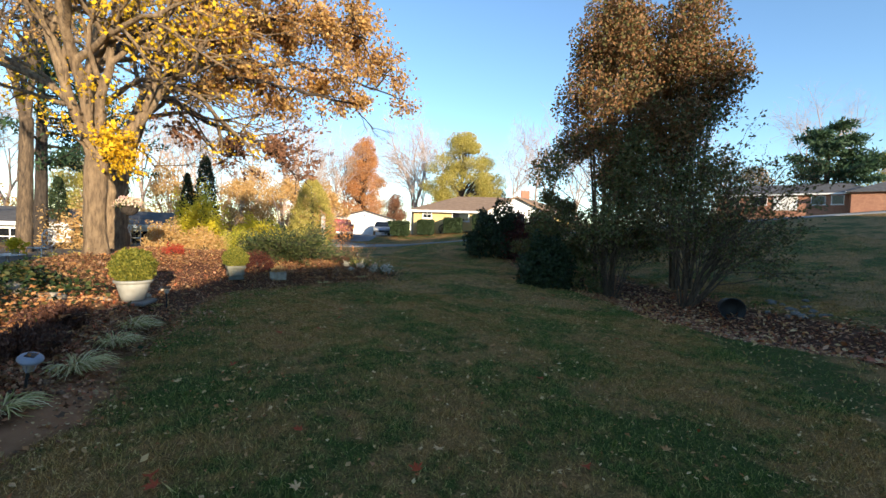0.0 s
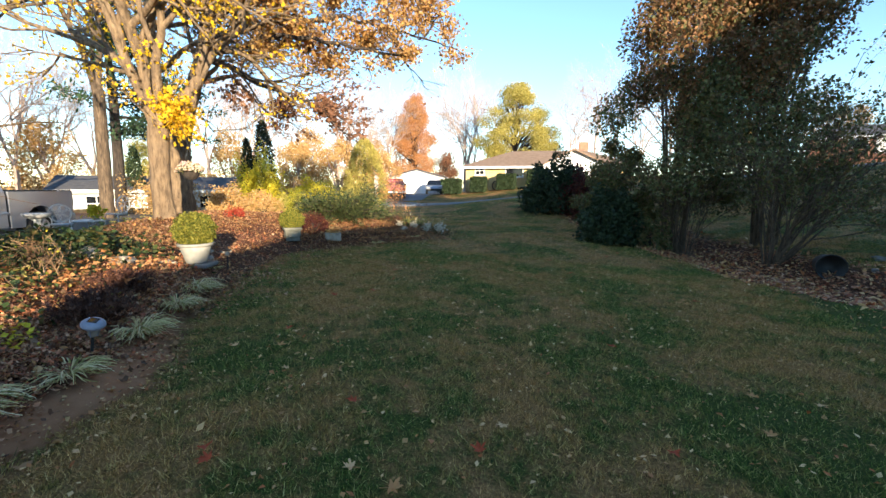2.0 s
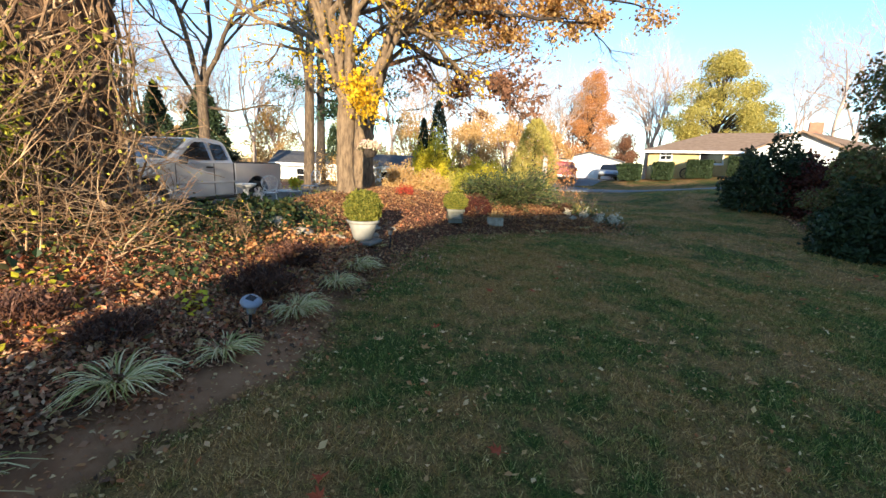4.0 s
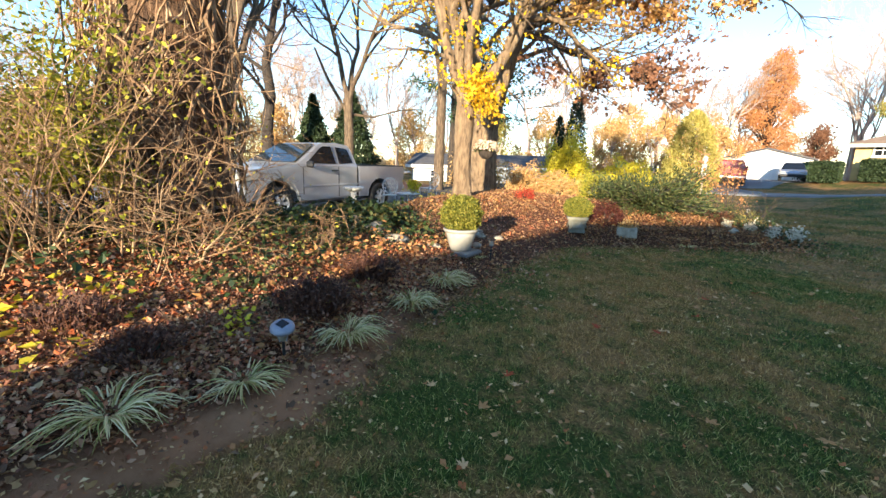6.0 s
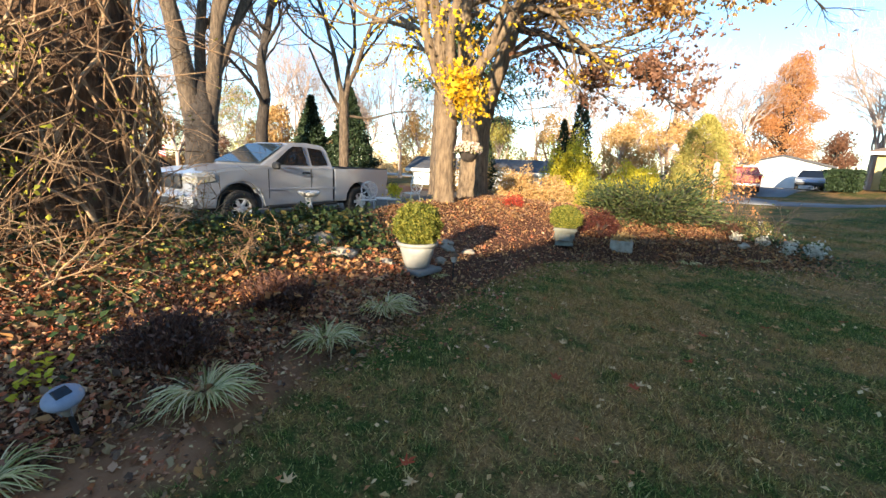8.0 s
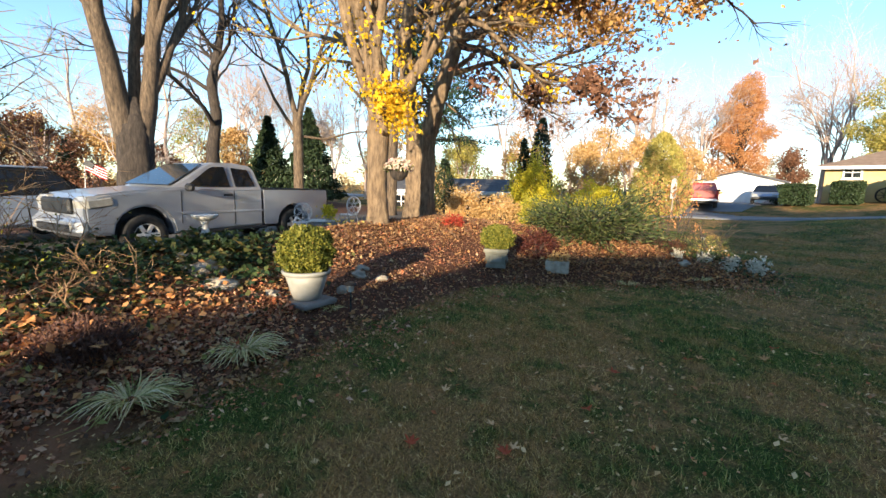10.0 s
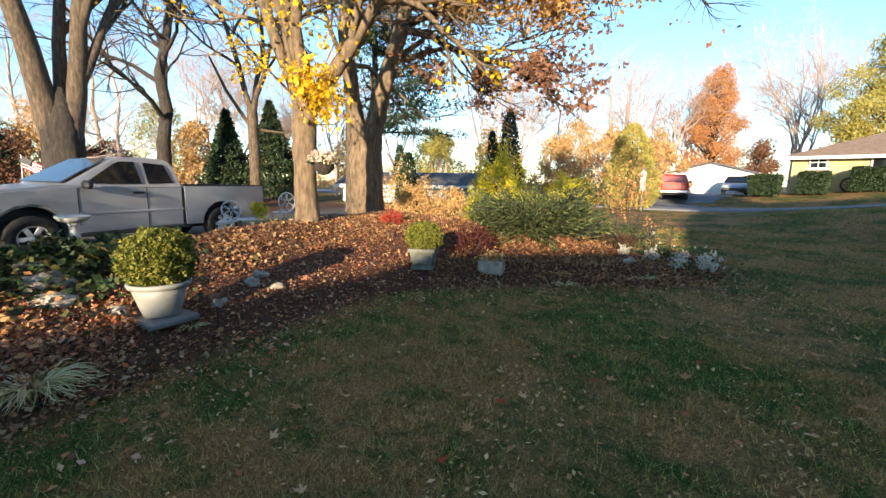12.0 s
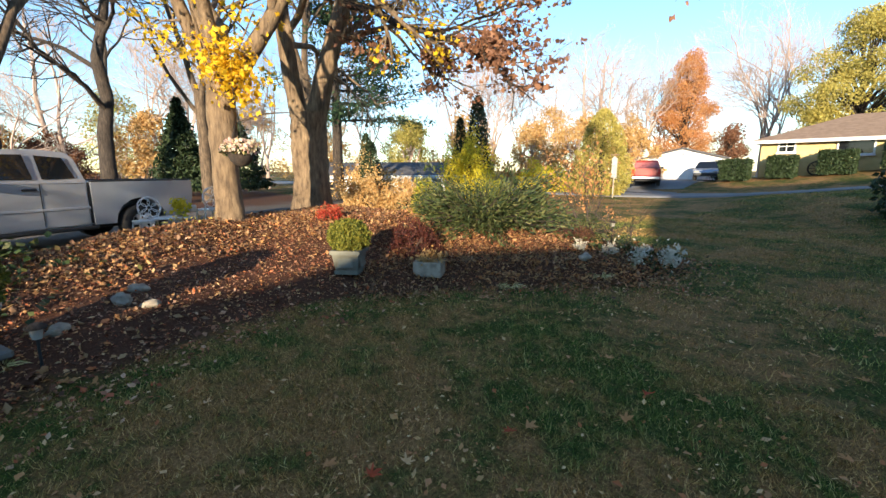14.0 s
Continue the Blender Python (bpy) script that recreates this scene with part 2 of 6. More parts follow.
    petals=foliage("petals", [(0.75, 0.62, 0.35), (0.8, 0.7, 0.55), (0.7, 0.42, 0.4), (0.6, 0.5, 0.2)], glow=0.3),
    dead=foliage("dead_stems", [(0.035, 0.015, 0.011), (0.085, 0.034, 0.022), (0.16, 0.07, 0.04), (0.055, 0.028, 0.02)], glow=0.05),
)


# ---- mesh helpers ----
RNG = np.random.default_rng(7)


class Geo:
    """Collects vertices and faces of one mesh."""

    def __init__(self):
        self.v, self.f, self.n = [], [], 0

    def add(self, verts, faces):
        verts, faces = np.asarray(verts, float).reshape(-1, 3), np.asarray(faces, int)
        self.v.append(verts)
        self.f.append(faces + self.n)
        self.n += len(verts)
        return self

    def bm(self, bm):
        bm.verts.ensure_lookup_table()
        base = self.n
        self.v.append(np.array([v.co[:] for v in bm.verts]))
        self.n += len(bm.verts)
        for f in bm.faces:
            self.f.append(np.array([[v.index + base for v in f.verts]]))
        bm.free()
        return self

    def box(self, c, size, bevel=0.0, rz=0.0, ry=0.0, rx=0.0):
        bm = bmesh.new()
        bmesh.ops.create_cube(bm, size=1)
        for v in bm.verts:
            v.co = Vector((v.co.x * size[0], v.co.y * size[1], v.co.z * size[2]))
        if bevel:
            bmesh.ops.bevel(bm, geom=bm.edges[:], offset=bevel, segments=1, affect="EDGES")
        bm.transform(pose(*c, rx, ry, rz))
        bm.verts.index_update()
        return self.bm(bm)

    def prism(self, outline, y0, y1, bevel=0.0):
        """An outline in x and z, drawn out along y."""
        bm = bmesh.new()
        f = bm.faces.new([bm.verts.new((x, y0, z)) for x, z in outline])
        r = bmesh.ops.extrude_face_region(bm, geom=[f])
        for e in r["geom"]:
            if isinstance(e, bmesh.types.BMVert):
                e.co.y = y1
        bmesh.ops.recalc_face_normals(bm, faces=bm.faces[:])
        if bevel:
            rim = [e for e in bm.edges if abs(e.verts[0].co.y - e.verts[1].co.y) < 1e-6]
            bmesh.ops.bevel(bm, geom=rim, offset=bevel, segments=2, affect="EDGES", clamp_overlap=True)
        bm.verts.index_update()
        return self.bm(bm)

    def tube(self, pts, radii, sides=8):
        pts, radii = np.asarray(pts, float), np.asarray(radii, float) * np.ones(len(pts))
        d = np.gradient(pts, axis=0)
        d /= np.linalg.norm(d, axis=1)[:, None] + 1e-9
        ref = np.array([0.31, 0.95, 0.05]) if abs(d[0, 2]) > 0.7 else np.array([0.05, 0.1, 1.0])
        a = np.cross(d, ref)
        a /= np.linalg.norm(a, axis=1)[:, None] + 1e-9
        b = np.cross(d, a)
        th = np.arange(sides) * 2 * np.pi / sides
        ring = np.cos(th)[None, :, None] * a[:, None] + np.sin(th)[None, :, None] * b[:, None]
        v = (pts[:, None] + ring * radii[:, None, None]).reshape(-1, 3)
        n = len(pts)
        i, j = np.meshgrid(np.arange(n - 1), np.arange(sides), indexing="ij")
        k = (j + 1) % sides
        self.add(v, np.stack([i * sides + j, i * sides + k, (i + 1) * sides + k, (i + 1) * sides + j], -1).reshape(-1, 4))
        if sides > 4:
            for e in (0, n - 1):
                self.f.append(np.array([np.arange(sides) + self.n - n * sides + e * sides]))
        return self

    def lathe(self, profile, sides=28, at=(0, 0, 0)):
        th = np.arange(sides) * 2 * np.pi / sides
        v = np.array([[r * np.cos(q), r * np.sin(q), z] for r, z in profile for q in th]) + np.asarray(at, float)
        i, j = np.meshgrid(np.arange(len(profile) - 1), np.arange(sides), indexing="ij")
        k = (j + 1) % sides
        return self.add(v, np.stack([i * sides + j, i * sides + k, (i + 1) * sides + k, (i + 1) * sides + j], -1).reshape(-1, 4))

    def leaves(self, p, size, aspect=0.6, flat=0.0, droop=0.0, rng=RNG):
        """Folded leaves at the points p: flat 1 lies level, 0 turns any way."""
        p = np.asarray(p, float)
        n = len(p)
        d = rng.normal(size=(n, 3))
        d[:, 2] = d[:, 2] * (1 - flat) - droop
        d /= np.linalg.norm(d, axis=1)[:, None] + 1e-9
        u = rng.normal(size=(n, 3)) * (1 - flat) + np.array([0, 0, 1.0]) * flat * 3
        s = np.cross(d, u)
        s /= np.linalg.norm(s, axis=1)[:, None] + 1e-9
        w = np.cross(s, d)
        L = (size * rng.uniform(0.6, 1.3, n))[:, None]
        mid, half = p + d * L * 0.45, s * L * aspect * 0.5
        lift = w * L * rng.uniform(-0.05, 0.2, n)[:, None]
        v = np.stack([p, mid + half + lift, p + d * L, mid - half + lift], 1).reshape(-1, 3)
        return self.add(v, np.arange(4 * n).reshape(n, 4))

    def lobed(self, p, size, flat=0.5, droop=0.0, rng=RNG):
        """Curled leaves with pointed lobes, for those seen close by."""
        p = np.asarray(p, float)
        n = len(p)
        d = rng.normal(size=(n, 3))
        d[:, 2] = d[:, 2] * (1 - flat) - droop
        d /= np.linalg.norm(d, axis=1)[:, None] + 1e-9
        u = rng.normal(size=(n, 3)) * (1 - flat) + np.array([0, 0, 1.0]) * flat * 2
        e = np.cross(d, u)
        e /= np.linalg.norm(e, axis=1)[:, None] + 1e-9
        w = np.cross(e, d)
        L = size * rng.uniform(0.45, 1.35, n)
        out = []
        for a, r in ((180, 0.12), (110, 0.42), (62, 0.2), (38, 0.5), (0, 0.62), (-38, 0.5), (-62, 0.2), (-110, 0.42)):
            k = L * r * rng.uniform(0.75, 1.2, n)
            c = L * rng.uniform(-0.06, 0.2, n) * (r > 0.3)
            out.append(p + d * (k * math.cos(radians(a)))[:, None] + e * (k * math.sin(radians(a)))[:, None] + w * c[:, None])
        return self.add(np.stack(out, 1).reshape(-1, 3), np.arange(8 * n).reshape(n, 8))

    def mesh(self, name, mat, smooth=False):
        me = bpy.data.meshes.new(name)
        v = np.concatenate(self.v)
        me.vertices.add(len(v))
        me.vertices.foreach_set("co", v.ravel())
        sizes = np.concatenate([np.full(len(f), f.shape[1]) for f in self.f])
        loops = np.concatenate([f.ravel() for f in self.f])
        me.loops.add(len(loops))
        me.loops.foreach_set("vertex_index", loops.astype(np.int32))
        me.polygons.add(len(sizes))
        me.polygons.foreach_set("loop_start", np.r_[0, np.cumsum(sizes)[:-1]].astype(np.int32))
        me.polygons.foreach_set("use_smooth", np.full(len(sizes), smooth))
        me.update(calc_edges=True)
        me.validate()
        me.materials.append(mat)
        return me


def part(name, geo, mat, parent=None, label="", smooth=False):
    ob = new(name, geo.mesh(name, mat, smooth))
    if parent:
        ob.parent = parent
    return tagged(ob, label)


def thing(name, m, label, category, group="", kind=""):
    ob = new(name)
    ob.matrix_basis = m
    return tagged(ob, label, category, group, kind)


# ---- lie of the land ----
def smooth(a, b, x):
    t = np.clip((np.asarray(x, float) - a) / (b - a), 0, 1)
    return t * t * (3 - 2 * t)


def ripple(x, y, f):
    return np.sin(x * f + 1.3) * np.cos(y * f * 1.1 + 0.4) + 0.5 * np.sin(x * f * 2.3 + y * f * 1.7) + 0.35 * np.sin(x * f * 4.1 - y * f * 3.7)


def bed_depth(x, y):
    """How far a place lies inside the planted bed."""
    edge = np.interp(y, [-6, 0.7, 1.6, 2.3, 3.0, 4.2, 5.8, 7.0, 8.0, 9.0, 10.1, 11.1, 12.3, 14], [-1.5, -1.95, -2.2, -2.5, -3.1, -3.8, -4.5, -5.0, -4.85, -4.45, -3.55, -2.9, -2.9, -3.4])
    return np.minimum(edge - x, 13.2 - y + 0.1 * (-3 - x)) + 0.05 * ripple(x, y, 2.6)


def strip_depth(x, y):
    """How far a place lies inside the leaf-filled swale strip."""
    near = np.interp(y, [4, 5, 6.3, 7.4, 8.5, 10.4, 13, 20, 26], [6.6, 5.8, 5.2, 4.2, 3.7, 3.1, 2.4, 0.3, -1.6])
    r = x - near
    return np.minimum(np.minimum(r, 3.3 - r), np.minimum(y - 3.0, 26 - y)) + 0.12 * ripple(x, y, 1.9)


def drive_q(x, y):
    return (x + 10.2) * -0.914 + (y - 5.1) * -0.404


def height(x, y):
    x, y = np.asarray(x, float), np.asarray(y, float)
    s, r = bed_depth(x, y), strip_depth(x, y)
    mound = 0.27 * smooth(-0.1, 0.75, s) + 0.41 * smooth(0.6, 3.6, s) + 0.015 * ripple(x, y, 3.1) * smooth(0, 0.5, s)
    mound = mound + (0.15 - mound) * smooth(-2.5, -0.6, drive_q(x, y) + 0.8 * smooth(6.4, 5.0, y)) * smooth(-6.0, -8.0, x)
    u = np.clip(x - 5 + 14 * smooth(12, 28, y), -60, 55)
    z = mound - 0.06 * np.clip(x + 1, 0, 4.5) * smooth(0, 4, 30 - y)
    z = z - 0.22 * smooth(-0.3, 1.6, r) + 0.105 * np.log1p(np.exp(u * 0.9)) / 0.9
    z = z + (0.62 + 0.23 * smooth(-12, -9, x)) * smooth(35.2, 39.8, y) * smooth(14, 6, x) + 0.06 * smooth(26, 31, y)
    return z + 0.012 * ripple(x, y, 0.9)


def h(x, y):
    return float(height(x, y))


def stops(lo, hi, step, far, grow=1.22):
    out, d, a = [], step, hi
    while a < far:
        d *= grow
        a += d
        out.append(a)
    left, d, a = [], step, lo
    while a > -far:
        d *= grow
        a -= d
        left.append(a)
    return np.array(left[::-1] + list(np.arange(lo, hi + 1e-6, step)) + out)


def build_ground():
    xs, ys = stops(-13, 10, 0.11, 900), stops(-2.5, 24, 0.13, 900)
    X, Y = np.meshgrid(xs, ys)
    Z = height(X, Y)
    ny, nx = X.shape
    i, j = np.meshgrid(np.arange(ny - 1), np.arange(nx - 1), indexing="ij")
    g = Geo().add(np.stack([X, Y, Z], -1).reshape(-1, 3), np.stack([i * nx + j, i * nx + j + 1, (i + 1) * nx + j + 1, (i + 1) * nx + j], -1).reshape(-1, 4))
    ob = tagged(part("ground", g, M["ground"], smooth=True), "patchy autumn lawn with leafy planting beds", "ground", kind="structure")
    s, q = bed_depth(X, Y), drive_q(X, Y)
    jag = 0.06 * ripple(X, Y, 7.0)
    masks = {
        "soil": np.maximum(smooth(0.0, 0.12, s + jag), smooth(0, 0.35, strip_depth(X, Y) + jag)),
        "dirt": smooth(0.0, 0.1, s + jag) * smooth(0.42, 0.26, s + jag) * smooth(3.6, 2.6, Y),
        "gravel": smooth(-0.8, -0.4, q + jag) * smooth(5.5, 4.5, q) * smooth(-3.5, -6.5, X),
    }
    for key, val in masks.items():
        ob.data.attributes.new(key, "FLOAT", "POINT").data.foreach_set("value", val.ravel().astype(np.float32))
    return ob


build_ground()


def ribbon(name, centre, width, mat, label, category, lift=0.03):
    """A road or drive laid over the ground along a line of places."""
    c = np.array(centre, float)
    t = np.linspace(0, 1, len(c))
    tt = np.linspace(0, 1, len(c) * 14)
    p = np.stack([np.interp(tt, t, c[:, 0]), np.interp(tt, t, c[:, 1])], -1)
    k = np.ones(15) / 15
    p = np.stack([np.convolve(np.pad(p[:, a], 7, mode="edge"), k, "valid") for a in (0, 1)], -1)
    d = np.gradient(p, axis=0)
    d /= np.linalg.norm(d, axis=1)[:, None]
    nrm = np.stack([-d[:, 1], d[:, 0]], -1)
    rows = []
    cross = [(-0.5, -0.15), (-0.5, 0), (-0.25, 0.02), (0, 0.04), (0.25, 0.02), (0.5, 0), (0.5, -0.15)]
    for w, dz in cross:
        q = p + nrm * width * w
        rows.append(np.column_stack([q, np.maximum(height(q[:, 0], q[:, 1]), height(p[:, 0], p[:, 1]) - 0.12) + lift + dz]))
    v = np.stack(rows, 1).reshape(-1, 3)
    n, m = len(p), len(cross)
    i, j = np.meshgrid(np.arange(n - 1), np.arange(m - 1), indexing="ij")
    g = Geo().add(v, np.stack([i * m + j, (i + 1) * m + j, (i + 1) * m + j + 1, i * m + j + 1], -1).reshape(-1, 4))
    return tagged(part(name, g, mat, smooth=True), label, category, kind="structure")


ribbon("road", [(-70, 25), (-40, 28), (-20, 31), (-11, 32.0), (-3, 32.8), (8, 33.4), (17, 33), (30, 30.5), (70, 20)], 5.4, M["asphalt"], "worn grey asphalt village road", "road")
ribbon("pavement", [(-14.6, 33), (-15.3, 39), (-15.8, 46.6)], 6.2, M["asphalt"], "grey asphalt drive up to the white garage", "driveway", 0.05)


# ---- houses ----
def window_unit(parent, x, z, w, hgt, y=0.0, cross=True):
    win = part("window", Geo().box((x, y - 0.03, z), (w, 0.05, hgt), 0.005), M["glass"], parent, "dark window glass")
    fr = Geo()
    for dx in (-w / 2, w / 2):
        fr.box((x + dx, y - 0.05, z), (0.09, 0.1, hgt + 0.1), 0.01)
    for dz in (-hgt / 2, hgt / 2):
        fr.box((x, y - 0.05, z + dz), (w + 0.14, 0.11, 0.09), 0.01)
    if cross:
        fr.box((x, y - 0.06, z), (0.05, 0.06, hgt))
        fr.box((x, y - 0.06, z), (w, 0.06, 0.05))
    part("frame", fr, M["white_paint"], win, "white painted frame")
    part("sill", Geo().box((x, y - 0.09, z - hgt / 2 - 0.08), (w + 0.2, 0.16, 0.06), 0.01), M["white_paint"], win)


def gable_roof(parent, x0, x1, y0, y1, eave, rise, mat, over=0.45, along="x", hip=0.0, trim=True):
    """A roof over a rectangle with its ridge along x or y; hip draws the ridge's ends in."""
    t = 0.14
    a0, a1, b0, b1 = (x0 - over, x1 + over, y0 - over, y1 + over) if along == "x" else (y0 - over, y1 + over, x0 - over, x1 + over)
    mid, low = (b0 + b1) / 2, eave - rise * over / ((b1 - b0) / 2 - over)
    pts = [(a0, b0, low), (a1, b0, low), (a1, b1, low), (a0, b1, low), (a0 + hip, mid, eave + rise), (a1 - hip, mid, eave + rise)]
    v = [p for p in pts] + [(p[0], p[1], p[2] + t) for p in pts]
    if along == "y":
        v = [(q, p, z) for p, q, z in v]
    f4 = [(6, 7, 11, 10), (8, 9, 10, 11), (0, 4, 5, 1), (2, 5, 4, 3), (0, 1, 7, 6), (2, 3, 9, 8), (1, 2, 8, 7), (3, 0, 6, 9)]
    f3 = [(7, 8, 11), (9, 6, 10), (1, 5, 2), (3, 4, 0)]
    if hip == 0:
        f4[6:] = [(1, 5, 11, 7), (5, 2, 8, 11), (3, 4, 10, 9), (4, 0, 6, 10)]
        f3 = []
    g = Geo().add(v, f4)
    if f3:
        g.f.append(np.array(f3))
    roof = part("roof", g, mat, parent)
    if trim:
        for b in (b0 - 0.02, b1 + 0.02):
            fa = Geo()
            c, s = ((a0 + a1) / 2, b, low + 0.04), (a1 - a0, 0.05, 0.2)
            fa.box(c if along == "x" else (c[1], c[0], c[2]), s if along == "x" else (s[1], s[0], s[2]), 0.01)
            part("fascia", fa, M["white_paint"], roof, "white fascia board")
    return roof


def gable_wall(x0, x1, y0, y1, eave, rise, along="x"):
    """Four walls with gable triangles under the roof."""
    g = Geo()
    if along == "x":
        o = [(y0, -0.8), (y1, -0.8), (y1, eave), ((y0 + y1) / 2, eave + rise), (y0, eave)]
        g.prism(o, x0, x1)
        for k in range(len(g.v)):
            g.v[k] = g.v[k][:, [1, 0, 2]]
    else:
        g.prism([(x0, -0.8), (x1, -0.8), (x1, eave), ((x0 + x1) / 2, eave + rise), (x0, eave)], y0, y1)
    return g


def yellow_house():
    z = h(-8.2, 40.6) + 0.08
    t = thing("house", pose(-8.75, 40.7, z, 0, 0, 2.5), "yellow brick ranch house with a brown shingle roof", "house")
    part("wall", Geo().box((7.5, 4, 0.77), (15, 8, 3.14), 0.01), M["yellow_brick"], t)
    gable_roof(t, 0, 15, 0, 8, 2.35, 1.5, M["shingle_brown"], 0.55, hip=4.6)
    wing = part("porch_gable", gable_wall(7.2, 12.4, -1.6, 0, 2.3, 1.25, "y"), M["white_siding"], t, "white sided porch gable")
    gable_roof(t, 7.2, 12.4, -1.6, 4, 2.3, 1.25, M["shingle_brown"], 0.45, "y")
    window_unit(t, 1.35, 1.9, 0.85, 0.75)
    window_unit(t, 4.6, 1.75, 1.6, 0.85, cross=False)
    window_unit(t, 9.8, 1.4, 1.6, 1.0, y=-1.6)
    part("door", Geo().box((6.5, -0.04, 1.0), (0.95, 0.08, 2.05), 0.01), M["white_paint"], t, "white front door")
    part("chimney", Geo().box((11, 4.6, 4.2), (0.9, 0.6, 1.2), 0.03), M["red_brick"], t)
    wheel = Geo()
    a = np.linspace(0, 2 * np.pi, 21)
    wheel.tube(np.stack([3.0 + 0.42 * np.cos(a), 0 * a - 0.35, 0.5 + 0.42 * np.sin(a)], -1), 0.05, 6)
    for k in range(8):
        q = k * np.pi / 4
        wheel.tube([(3.0, -0.35, 0.5), (3.0 + 0.42 * math.cos(q), -0.35, 0.5 + 0.42 * math.sin(q))], 0.02, 5)
    wg = thing("wagon_wheel", t.matrix_basis.copy(), "dark wooden wagon wheel leaning on the house wall", "wheel")
    part("rim", wheel, M["bark_dark"], wg)


def white_garage():
    z = h(-15.7, 47.2)
    t = thing("garage", pose(-15.7, 47.0, z, 0, 0, 18), "white sided garage with two doors and a low gable", "garage")
    part("wall", gable_wall(-3.4, 3.0, 0, 7, 1.85, 0.85, "y"), M["white_siding"], t)
    gable_roof(t, -3.4, 3.0, 0, 7, 1.85, 0.85, M["shingle_dark"], 0.3, "y")
    for x in (-0.75, 1.75):
        d = part("door", Geo().box((x, -0.03, 0.85), (2.2, 0.05, 1.65), 0.01), M["white_paint"], t)
        for k in range(4):
            part("panel", Geo().box((x, -0.07, 0.23 + k * 0.41), (2.1, 0.03, 0.36), 0.012), M["white_paint"], d)
    part("side_door", Geo().box((-2.7, -0.04, 0.85), (0.85, 0.06, 1.65), 0.01), M["white_paint"], t)
    part("gable_vent", Geo().box((-0.2, -0.04, 2.2), (0.3, 0.06, 0.35), 0.02), M["plastic_grey"], t)
    part("lean_to", Geo().box((-4.6, 1.2, 0.5), (2.4, 3.0, 2.1), 0.02), M["white_siding"], t)


def white_house():
    z = -0.8
    t = thing("house", pose(-30.0, 13.1, z, 0, 0, 47), "low white sided house with a dark shingle roof", "house")
    part("wall", gable_wall(5.2, 14.5, 0, 6, 2.0, 0.75), M["white_siding"], t)
    gable_roof(t, 5.2, 14.5, 0, 6, 2.0, 0.75, M["shingle_dark"], 0.4)
    for x in (7, 10, 12.6):
        window_unit(t, x, 1.25, 1.0, 0.9)
    win = part("side_window", Geo().box((14.53, 3.0, 1.5), (0.06, 0.8, 0.8), 0.01), M["glass"], t)
    part("frame", Geo().box((14.51, 3.0, 1.5), (0.06, 1.0, 1.0), 0.01), M["white_paint"], win)
    part("vent_pipe", Geo().tube([(8, 2, 2.2), (8, 2, 2.9)], 0.09, 8), M["plastic_grey"], t)


def brick_house():
    x, y = 30.5, 43.0
    z = h(x, y) - 0.3
    t = thing("house", pose(x, y, z + 0.2, 0, 0, -30) @ Matrix.Scale(0.7, 4), "red brick ranch house with a grey hip roof", "house")
    part("wall", Geo().box((-7.0, 4.0, 0.7), (15, 8, 4.0), 0.02), M["red_brick"], t)
    part("wing_wall", Geo().box((4.0, 2.6, 0.7), (8.4, 9, 4.0), 0.02), M["red_brick"], t)
    gable_roof(t, -14.5, 2, 0, 8, 2.7, 1.5, M["shingle_dark"], 0.5, hip=2.5)
    gable_roof(t, -0.2, 8.2, -1.9, 7.1, 2.7, 1.5, M["shingle_dark"], 0.5, "y", hip=3.5)
    for px_, w_ in ((-3.2, 1.4), (-1.3, 1.2), (-9.5, 1.8), (-12.4, 1.2)):
        window_unit(t, px_, 1.75, w_, 1.1, cross=False)
    window_unit(t, 4.6, 1.75, 2.2, 1.1, y=-1.9, cross=False)
    part("picture_panel", Geo().box((-6.6, -0.05, 1.4), (2.6, 0.08, 1.9), 0.01), M["white_paint"], t, "white entrance surround")


yellow_house()
white_garage()
white_house()
brick_house()


def shade_house():
    """An unseen house block added behind the walk, to lay long evening shade over the lawn."""
    side = Vector((0.81, 0.58, 0))
    m = Matrix.Translation(SUN_TO * 11.5) @ Matrix(((side.x, SUN_TO.x * -1, 0, 0), (side.y, SUN_TO.y * -1, 0, 0), (0, 0, 1, 0), (0, 0, 0, 1)))
    t = thing("house", m, "unseen plain house block added to shade the lawn", "house")
    # stepped outline, fitted to where the shade's edge should fall
    o = [(-2.0, -1.5), (34, -1.5), (34, 9.2), (11.5, 9.6), (6.6, 6.6), (4.8, 5.0), (0.5, 4.62), (-1.1, 3.85), (-2.0, 3.2)]
    part("wall", Geo().prism(o, -5, 0, 0.0), M["plain_wall"], t)


shade_house()


# ---- trees ----
def bent(p, d, length, n, wobble, rng, up=0.0):
    """A limb's middle line from p in the direction d."""
    d = np.asarray(d, float) / np.linalg.norm(d)
    out, q = [np.asarray(p, float)], np.asarray(p, float)
    for _ in range(n):
        d = d + rng.normal(size=3) * wobble + np.array([0, 0, up])
        d /= np.linalg.norm(d)
        q = q + d * length / n
        out.append(q)
    return np.array(out), d


